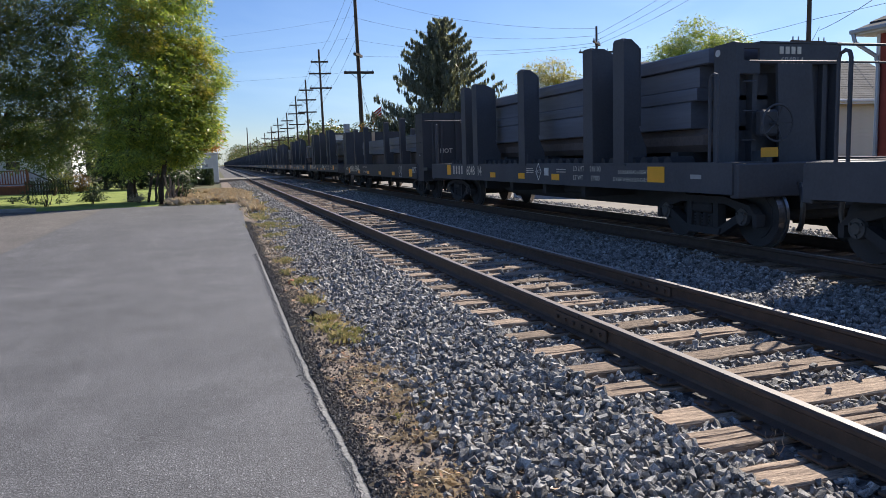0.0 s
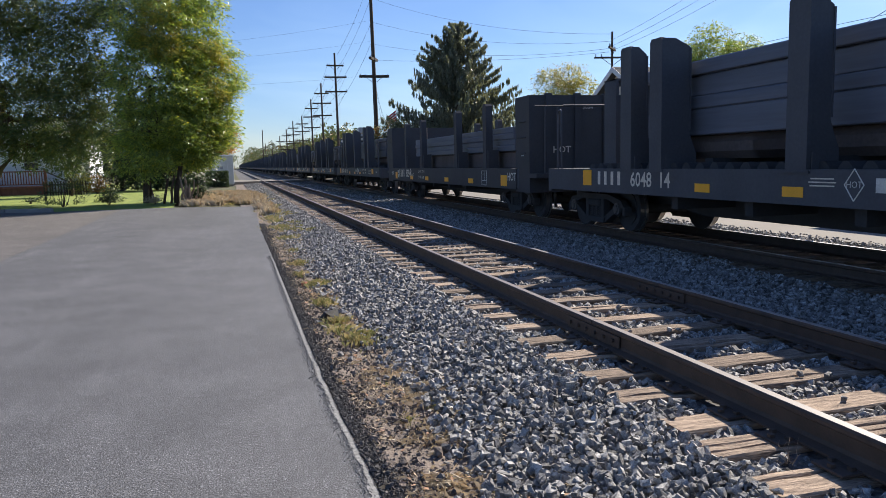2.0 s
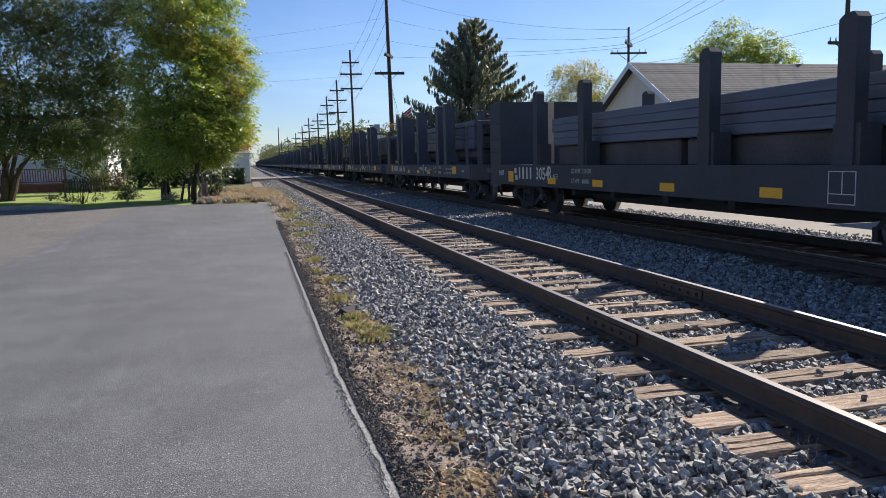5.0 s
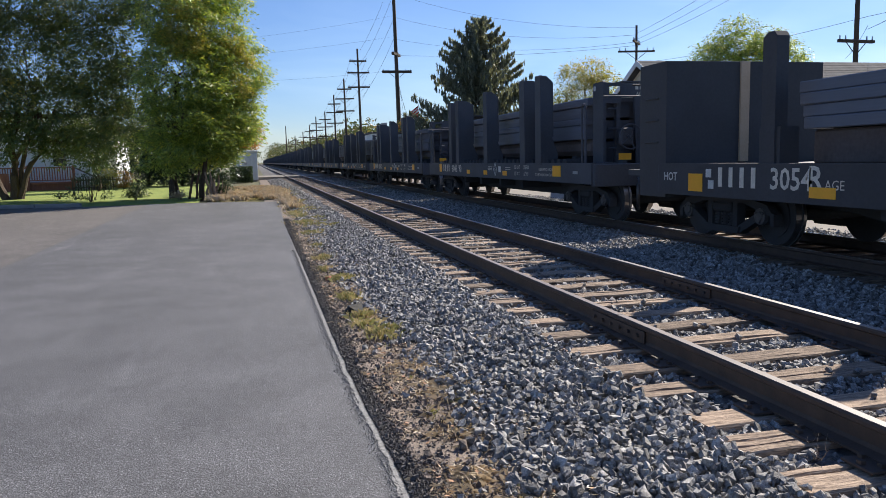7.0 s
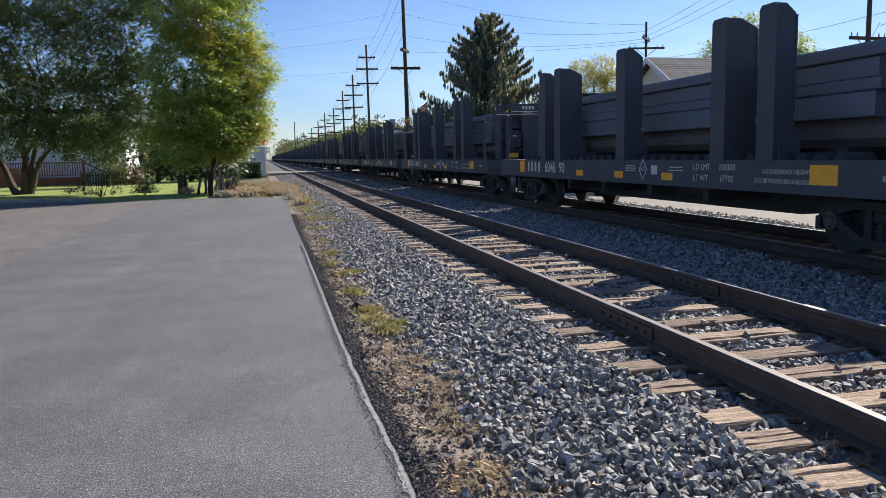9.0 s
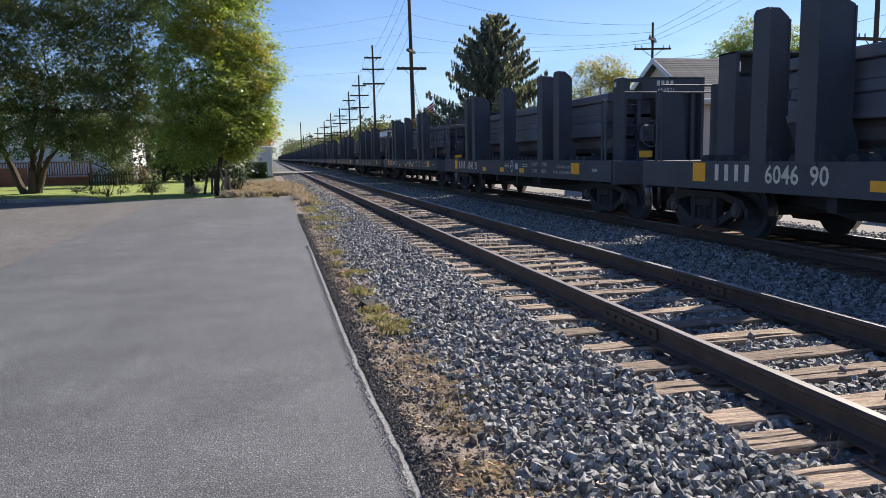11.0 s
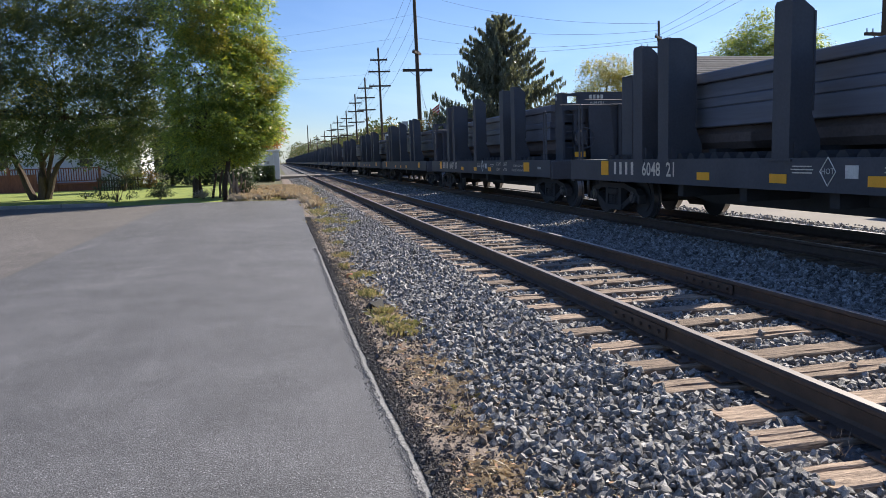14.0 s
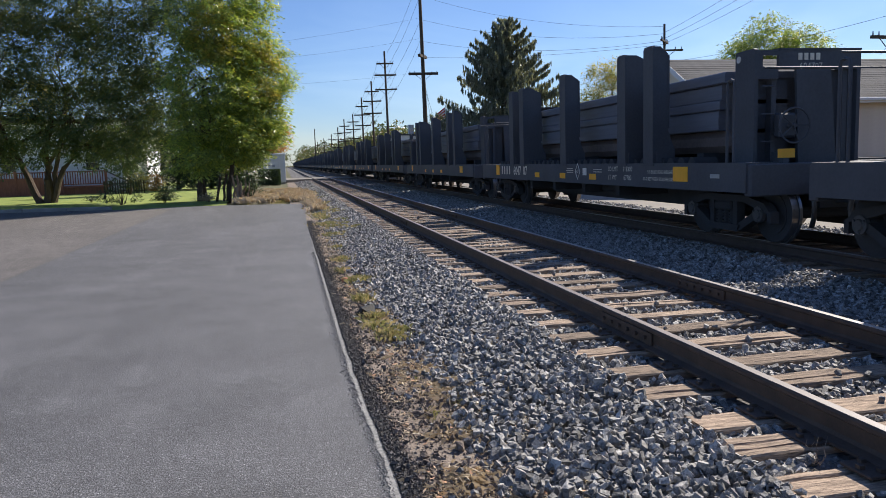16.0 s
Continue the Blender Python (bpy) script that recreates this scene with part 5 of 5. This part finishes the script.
    g = part("grit", scattered("grit", [grain(k) for k in range(20, 26)], p, 0.011 * rng.lognormal(0, 0.5, n), M_GRIT, 78), M_GRIT)
    tagged(g, "fine dark grit along the asphalt edge", "grit", kind="stuff")
    bm = bmesh.new()
    v, f = lump(90, 2)
    for q in v:
        bm.verts.new(Vector(q) * 0.3)
    bm.verts.ensure_lookup_table()
    for q in f:
        bm.faces.new([bm.verts[i] for i in q])
    bmesh.ops.scale(bm, vec=(1.1, 0.8, 0.8), verts=bm.verts)
    tagged(part("asphalt_chunk", bm, M_TAR, m=pose(0.94, 7.85, 0.04, 10, 5, 30)), "black broken chunk of asphalt on the dirt", "rubble")
    for k, (x, y, z, a) in enumerate(((0.88, 10.25, 0.0, 70), (1.0, 3.0, 0.0, 200))):
        v, f = lump(95 + k, 1)
        bm = bmesh.new()
        for q in v:
            bm.verts.new(Vector(q) * 0.1)
        bm.verts.ensure_lookup_table()
        for q in f:
            bm.faces.new([bm.verts[i] for i in q])
        tagged(part("brick_fragment", bm, M_BRICKBIT, m=pose(x, y, z + 0.02, 0, 0, a)), "small orange-red brick fragment on the verge", "rubble", "brick fragments")


# ---- poles and wires ----
def pole(x, y, top, arms, label, r=0.16, lean=0.0):
    t = thing("utility_pole", label, "utility pole", "poles along the line", m=pose(x, y, -0.1, 0, lean, 0))
    bm = bmesh.new()
    limb(bm, [(0, 0, 0), (0.0, 0, top * 0.5), (0, 0, top + 0.1)], r, r * 0.6, 10)
    part("shaft", bm, M_POLE, t)
    for z, w, turn in arms:
        bm = bmesh.new()
        c, s = math.cos(radians(turn)), math.sin(radians(turn))
        box(bm, -w / 2, w / 2, -r * 0.55, r * 0.55, z - r * 0.5, z + r * 0.5, bevel=0.01)
        bmesh.ops.rotate(bm, cent=(0, 0, 0), matrix=Matrix.Rotation(radians(turn), 3, "Z"), verts=bm.verts)
        a = part("crossarm", bm, M_POLE, t)
        for u in (-1, 1):
            bm = bmesh.new()
            rod(bm, (c * u * w * 0.28, s * u * w * 0.28, z - 0.06), (c * u * r, s * u * r, z - 0.6), 0.025, seg=5)
            part("brace", bm, M_POLE, t)
            for q in (0.46, 0.3):
                bm = bmesh.new()
                rod(bm, (c * u * w * q, s * u * w * q, z + 0.06), (c * u * w * q, s * u * w * q, z + 0.3), 0.05, 0.03, seg=6)
                part("insulator", bm, M_GREY, a)
    return t


def wire(pts, sag, r=0.014, label="thin sagging overhead cable"):
    bm, whole = bmesh.new(), []
    for a, b in zip(pts, pts[1:]):
        a, b = Vector(a), Vector(b)
        run = [a.lerp(b, i / 12) - Vector((0, 0, sag * 4 * (i / 12) * (1 - i / 12))) for i in range(13)]
        whole += run[1:] if whole else run
    limb(bm, whole, r, r, 4)
    tagged(part("cable", bm, M_WIRE), label, "cable", "overhead cables")


def poles():
    pole(15.72, 82, 22, [(11.25, 3.3, 4), (13.1, 2.4, 62)], "tall dark timber pole with a heavy crossarm", 0.27, -0.75)
    row = [(14.95, 107, 17.2), (15.25, 127, 15.2), (15.35, 145, 14.1), (15.35, 165, 12.3), (15.0, 185, 12.4), (14.8, 205, 11.4), (15.2, 240, 11), (15.4, 290, 11.5), (15.6, 350, 12)]
    for x, y, h in row:
        pole(x, y, h, [(h - 1.6, 2.4, 0), (h - 3.2, 3.1, 0), (h - 5.2, 3.1, 0)], "dark timber pole with three crossarms", 0.21, -0.6)
    pole(32.5, 60, 12.6, [(10.5, 3.2, -10), (11.25, 2.6, 50)], "timber pole with two crossarms behind the houses", 0.15)
    pole(33.25, 36.2, 13.5, [(7.72, 2.6, 5)], "dark timber pole rising behind the roof", 0.17)
    pole(4.6 + 9.0, 330, 17, [], "distant bare timber pole by the line", 0.3)
    for dz, dx in ((-1.3, -1.1), (-1.3, 1.1), (-2.9, -1.4), (-2.9, 1.4), (-4.9, -1.4), (-4.9, 1.4)):
        wire([(x + dx, y, h + dz) for x, y, h in row], 0.5)
    for z0, z1, sag in ((19.4, 12.4, 1.0), (16.9, 11.8, 1.0), (14.6, 11.2, 0.9), (12.9, 10.9, 0.4)):
        wire([(15.6, 82, z0), (32.5, 60, z1)], sag)
    for z0, dx in ((21.5, 0.2), (19.5, 0.1), (17.0, -0.2), (15.0, 0.2)):
        wire([(15.5, 82, z0), (14.95 + dx, 107, z0 - 4.5)], 0.6)
    for z0, z1 in ((17.1, 13.0), (14.9, 12.0), (11.3, 10.4)):
        wire([(15.4, 82, z0), (-22, 84, z1)], 0.8, 0.008)
    for z0, z1, sag in ((11.9, 16.5, 0.5), (11.4, 15.6, 0.5), (11.0, 14.6, 0.5), (9.4, 9.0, 0.3)):
        wire([(32.5, 60, z0), (34.0, 36.2, z1), (36, 10, z1 + 1)], sag)
    for k in range(3):
        wire([(15.5, 82, 12 - k), (17 + k * 0.8, 82, 0)], 0.0, 0.012, "straight steel guy wire beside the pole")
    wire([(34, 36.2, 8.5), (45, 50, 8.6)], 0.2), wire([(34, 36.2, 8.3), (20, 17, 7.0)], 0.2)


# ---- buildings ----
def siding(name, x0, x1, y, z0, z1, step, parent, material, along="x", flip=1):
    """Lapped boards, each of its own."""
    n = max(1, int((z1 - z0) / step))
    bm = bmesh.new()
    prism(bm, [(0, 0), (flip * 0.03, 0), (flip * 0.008, step), (0, step)], "x", 0, x1 - x0) if along == "x" else prism(bm, [(0, 0), (flip * 0.03, 0), (flip * 0.008, step), (0, step)], "y", 0, x1 - x0)
    me = mesh_of(name, bm, material)
    for k in range(n):
        part(name, me, material, parent, m=pose(x0, y, z0 + k * step) if along == "x" else pose(y, x0, z0 + k * step))


def window(parent, m, w, h):
    f = boxes("window", [(-w / 2 - 0.08, -w / 2, -0.05, 0.03, -0.08, h + 0.08), (w / 2, w / 2 + 0.08, -0.05, 0.03, -0.08, h + 0.08), (-w / 2, w / 2, -0.05, 0.03, h, h + 0.08), (-w / 2, w / 2, -0.07, 0.03, -0.08, 0),
                         (-w / 2, w / 2, -0.03, 0.02, h / 2 - 0.02, h / 2 + 0.02)], M_WHITEPAINT, parent, "white window frame", m=m)
    boxes("pane", [(-w / 2, w / 2, 0.0, 0.01, 0, h)], M_GLASS, f)


def gable_house():
    """The low house past the train: its gable towards the tracks, its ridge running away from them."""
    h = thing("house", "low cream-sided house with a grey shingle gable roof", "house")
    x0, x1, y0, y1, eave, apex = 17.0, 31.5, 27.3, 33.9, 3.75, 5.65
    ym = (y0 + y1) / 2
    bm = bmesh.new()
    prism(bm, [(y0, -0.05), (y1, -0.05), (y1, eave), (ym, apex - 0.1), (y0, eave)], "x", x0, x1)
    part("wall", bm, M_SIDING, h)
    siding("siding_board", x0, x1, y0, 0.1, eave - 0.1, 0.19, h, M_SIDING, "x", -1)
    n = 28
    for k in range(n):
        z = 0.1 + k * 0.19
        if z > apex - 0.55:
            break
        half = (y1 - y0) / 2 * min(1, (apex - z - 0.3) / (apex - eave)) - 0.05
        bm = bmesh.new()
        prism(bm, [(0, 0), (-0.03, 0), (-0.008, 0.19), (0, 0.19)], "y", ym - half, ym + half)
        part("siding_board", bm, M_SIDING, h, m=pose(x0, 0, z))
    run, rise = ym - y0 + 0.45, (apex - eave) * ((ym - y0 + 0.45) / (ym - y0))
    slope = math.degrees(math.atan2(rise, run))
    L = math.hypot(run, rise)
    for s in (-1, 1):
        r = boxes("roof", [(x0 - 0.4, x1 + 0.4, 0, L, -0.1, 0.0)], M_SHINGLE, h, m=pose(0, ym - s * run * -1 if s > 0 else ym - run, apex - rise + 0.05, slope if s < 0 else 180 - slope, 0, 0) if s < 0 else Matrix.Translation((0, ym + run, apex - rise + 0.05)) @ pose(0, 0, 0, 0, 0, 180) @ pose(-(x0 + x1), 0, 0) @ pose(0, 0, 0, slope, 0, 0))
        rr = random.Random(5 + s)
        me = None
        courses = 22
        for k in range(courses):
            if s > 0:
                break
            bm = bmesh.new()
            prism(bm, [(0, -0.02), (L / courses, -0.02), (L / courses, 0.004), (0, 0.011)], "x", x0 - 0.42, x1 + 0.42)
            part("shingle_course", bm, M_SHINGLE, r, m=pose(0, k * L / courses, 0.003))
    # white rake boards and fascia
    for s in (-1, 1):
        bm = bmesh.new()
        prism(bm, [(ym, apex + 0.06), (ym + s * run, apex - rise + 0.06), (ym + s * run, apex - rise - 0.16), (ym, apex - 0.18)], "x", x0 - 0.44, x0 - 0.4)
        part("rake_board", bm, M_WHITEPAINT, h)
    boxes("fascia", [(x0 - 0.4, x1 + 0.4, y0 - 0.5, y0 - 0.455, eave - 0.3, eave - 0.08)], M_WHITEPAINT, h)
    boxes("gutter", [(x0 - 0.4, x1 + 0.4, y0 - 0.6, y0 - 0.5, eave - 0.22, eave - 0.1)], M_WHITEPAINT, h, bevel=0.02)


def brick_house():
    h = thing("house", "red brick house with white eaves and a grey hip roof", "house")
    x0, x1, y0, y1, eave = 17.7, 27.0, 8.5, 16.7, 4.65
    boxes("wall", [(x0, x1, y0, y1, -0.05, eave)], M_BRICK, h)
    bm = bmesh.new()
    o = 0.45
    c = [bm.verts.new(p) for p in ((x0 - o, y0 - o, eave + 0.12), (x1 + o, y0 - o, eave + 0.12), (x1 + o, y1 + o, eave + 0.12), (x0 - o, y1 + o, eave + 0.12))]
    ym = (y0 + y1) / 2
    t = [bm.verts.new((x0 + 4.4, ym, eave + 3.2)), bm.verts.new((x1 - 4.4, ym, eave + 3.2))]
    for f in ((c[0], c[1], t[1], t[0]), (c[1], c[2], t[1]), (c[2], c[3], t[0], t[1]), (c[3], c[0], t[0]), (c[3], c[2], c[1], c[0])):
        bm.faces.new(f)
    bmesh.ops.recalc_face_normals(bm, faces=bm.faces)
    r = part("roof", bm, M_SHINGLE, h)
    for k in range(16):
        f = k / 16
        bm = bmesh.new()
        a, b = Vector((x0 - o, y0 - o, eave + 0.12)), Vector((x0 + 4.4, ym, eave + 3.2))
        c2, d2 = Vector((x0 - o, y1 + o, eave + 0.12)), Vector((x0 + 4.4, ym, eave + 3.2))
        p, q, p2, q2 = a.lerp(b, f), c2.lerp(d2, f), a.lerp(b, f + 0.05), c2.lerp(d2, f + 0.05)
        up = Vector((-0.02, 0, 0.03))
        vs = [bm.verts.new(v) for v in (p + up, q + up, q2 + up * 0.3, p2 + up * 0.3, p - up * 0.2, q - up * 0.2)]
        bm.faces.new(vs[:4]), bm.faces.new((vs[0], vs[4], vs[5], vs[1]))
        part("shingle_course", bm, M_SHINGLE, r)
    boxes("soffit", [(x0 - o, x1 + o, y0 - o, y1 + o, eave, eave + 0.03)], M_WHITEPAINT, h)
    boxes("fascia", [(x0 - o - 0.03, x0 - o, y0 - o, y1 + o, eave, eave + 0.16), (x0 - o, x1 + o, y1 + o, y1 + o + 0.03, eave, eave + 0.16)], M_WHITEPAINT, h)
    boxes("gutter", [(x0 - o - 0.14, x0 - o - 0.03, y0 - o, y1 + o, eave + 0.04, eave + 0.15)], M_GREY, h, bevel=0.02)
    bm = bmesh.new()
    pts = [(x0 - o - 0.08, y1 + 0.35, eave + 0.05), (x0 - o - 0.05, y1 + 0.3, eave - 0.2), (x0 - 0.12, y1 - 0.05, eave - 0.6), (x0 - 0.08, y1 - 0.1, eave - 0.9), (x0 - 0.08, y1 - 0.1, 0.1)]
    for a, b in zip(pts, pts[1:]):
        rod(bm, a, b, 0.055, seg=8)
    part("downspout", bm, M_GREY, h)
    boxes("corner_trim", [(x0 - 0.03, x0 + 0.08, y1 - 0.08, y1 + 0.03, 0, eave)], M_WHITEPAINT, h)
    window(h, pose(x0 - 0.02, 13.0, 1.8, 0, 0, -90), 1.0, 1.3)


def porch_house():
    """The house behind the trees, with a red porch rail."""
    h = thing("house", "white lap-sided house behind the trees with a timber porch", "house")
    x0, x1, y0 = -40, -11.7, 60.0
    boxes("wall", [(x0, x1, y0, y0 + 9, -0.05, 5.2)], M_WHITEPAINT, h)
    siding("siding_board", x0, x1, y0, 0.3, 5.0, 0.2, h, M_WHITEPAINT, "x", -1)
    boxes("wall", [(x1, -10.4, y0 + 2.5, y0 + 9, -0.05, 4.2)], M_WHITEPAINT, h)
    boxes("roof", [(x0 - 0.3, x1 + 0.3, y0 - 0.3, y0 + 9.3, 5.2, 5.5), (x1 - 0.2, -9.9, y0 + 2.0, y0 + 9.4, 4.2, 4.45)], M_SHINGLE, h)
    boxes("corner_trim", [(x1 - 0.12, x1 + 0.03, y0 - 0.04, y0 + 0.05, 0, 5.2)], M_WHITEPAINT, h)
    for x in (-13.8, -19.5):
        window(h, pose(x, y0 - 0.03, 1.75), 0.9, 1.15)
    p = thing("porch", "red-brown stained timber porch with a slatted rail", "porch")
    boxes("porch_floor", [(-24, -12.5, 57.6, 59.9, 0.5, 0.62)], M_REDWOOD, p)
    boxes("porch_skirt", [(-24, -16.6, 57.62, 57.7, -0.05, 1.3)], M_REDWOOD, p, "dark brown boarded skirt")
    boxes("porch_skirt", [(-16.6, -12.5, 57.7, 57.76, -0.05, 0.5)], M_REDWOOD, p)
    boxes("handrail", [(-24, -12.4, 57.62, 57.74, 1.62, 1.7)], M_REDWOOD, p)
    boxes("bottom_rail", [(-24, -12.4, 57.64, 57.72, 0.74, 0.8)], M_REDWOOD, p)
    for x in (-12.45, -15.4, -18.4, -21.4):
        boxes("rail_post", [(x - 0.08, x + 0.08, 57.58, 57.74, -0.05, 1.8)], M_REDWOOD, p)
    bm = bmesh.new()
    box(bm, -0.03, 0.03, -0.02, 0.02, 0.8, 1.62)
    me = mesh_of("baluster", bm, M_REDWOOD)
    for k in range(70):
        part("baluster", me, M_REDWOOD, p, m=pose(-23.9 + k * 0.165, 57.68, 0))
    f = thing("picket_fence", "dark weathered picket fence on the lawn", "fence")
    bm = bmesh.new()
    prism(bm, [(-0.04, 0), (0.04, 0), (0.04, 0.95), (0, 1.05), (-0.04, 0.95)], "y", -0.012, 0.012)
    me = mesh_of("picket", bm, M_POLE)
    for k in range(16):
        part("picket", me, M_POLE, f, m=pose(-12.0 + k * 0.17, 55.0, -0.05, 0, rnd.uniform(-2, 2), 0))
    boxes("fence_rail", [(-12.1, -9.3, 55.015, 55.05, 0.7, 0.78)], M_POLE, f)
    boxes("fence_rail", [(-12.1, -9.3, 55.015, 55.05, 0.2, 0.28)], M_POLE, f)
    s = thing("stair_rail", "sloping dark timber stair rail beside the porch", "railing")
    bm = bmesh.new()
    rod(bm, (-12.3, 57.4, 1.6), (-10.6, 55.6, 0.9), 0.05, seg=6)
    part("rail", bm, M_POLE, s)
    boxes("post", [(-10.66, -10.54, 55.54, 55.66, -0.05, 1.0)], M_POLE, s)


def cabinet():
    c = thing("signal_cabinet", "white metal equipment cabinet beside the crossing", "cabinet")
    boxes("body", [(-1.75, 0.22, 70, 72, 0.1, 2.6)], M_WHITEPAINT, c, bevel=0.03)
    boxes("roof", [(-1.85, 0.32, 69.9, 72.1, 2.6, 2.74)], M_WHITEPAINT, c, bevel=0.03)
    boxes("base", [(-1.7, 0.17, 70.05, 71.95, -0.1, 0.1)], M_CONCRETE, c)
    boxes("door", [(-1.3, -0.3, 69.975, 70.0, 0.3, 2.35)], M_WHITEPAINT, c, bevel=0.01)
    boxes("vent", [(-0.95, -0.7, 69.96, 69.975, 1.5, 1.75)], M_GREY, c)


def stump():
    s = thing("tree_stump", "split grey dead tree stump at the lot's end", "stump")
    r = random.Random(8)
    for k in range(9):
        x, y = -2.12 + (k % 5) * 0.115 + r.uniform(-0.04, 0.04), 35.6 + (k // 5) * 0.25
        bm = bmesh.new()
        h = r.uniform(0.75, 1.3)
        limb(bm, crooked((x, y, -0.1), (x + r.uniform(-0.15, 0.2), y + r.uniform(-0.05, 0.1), h), 6, 0.04, r), r.uniform(0.06, 0.11), r.uniform(0.012, 0.04), 7)
        part("splinter", bm, M_DEADWOOD, s)
    for k, (x, y, t) in enumerate(((-3.05, 36.4, -8), (-2.75, 36.2, 14))):
        bm = bmesh.new()
        limb(bm, crooked((x, y, -0.1), (x + 0.25, y, 1.35), 4, 0.03, r), 0.07, 0.05, 7)
        part("post", bm, M_BARK, s)


def far_building():
    b = thing("building", "small pale building with a flat roof beyond the train", "building")
    boxes("wall", [(14.8, 19, 96, 104, -0.05, 5.0)], M_WHITEPAINT, b)
    boxes("roof", [(14.6, 19.2, 95.8, 104.2, 5.0, 5.2)], M_SHINGLE, b)
    boxes("chimney", [(16.2, 16.9, 97, 97.8, 5.2, 6.4)], M_GREY, b)
    f = thing("flag", "faded red and white flag hanging on a short pole", "flag")
    bm = bmesh.new()
    rod(bm, (17.6, 80.5, -0.1), (17.6, 80.5, 7.6), 0.04, 0.03, seg=8)
    part("flagpole", bm, M_GREY, f)
    m_r = mat("flag_red", (0.5, 0.04, 0.04), None, 0.8, bump=0.0)
    for k in range(7):
        bm = bmesh.new()
        rows = []
        for i in range(7):
            u = i / 6
            rows.append([bm.verts.new((17.55 - u * 1.0 + 0.0, 80.5 + 0.08 * math.sin(5 * u + k), 7.4 - k * 0.16 - u * 0.75 + d)) for d in (0, -0.16)])
        for p, q in zip(rows, rows[1:]):
            bm.faces.new((p[0], q[0], q[1], p[1]))
        part("stripe", bm, m_r if k % 2 == 0 else M_WHITEPAINT, f)


def background():
    porch_house()
    gable_house()
    brick_house()
    cabinet()
    stump()
    far_building()
    poles()
    plants()
    verge()


# ---- the train runs ----
def motions():
    for y, car in CARS:
        walk(car, [(t, pose(TRACK_2, y - SPEED * t, Z0)) for t in (0, 4, 8, 12, 16)])
    step = 0.1
    for w in TURNING:
        at = w.location.copy()
        walk(w, [(k * step, pose(*at, math.degrees(SPEED * k * step / R_WHEEL), 0, 0)) for k in range(161)])


setting()
kerb()
tracks()
ballast()
train()
background()
motions()
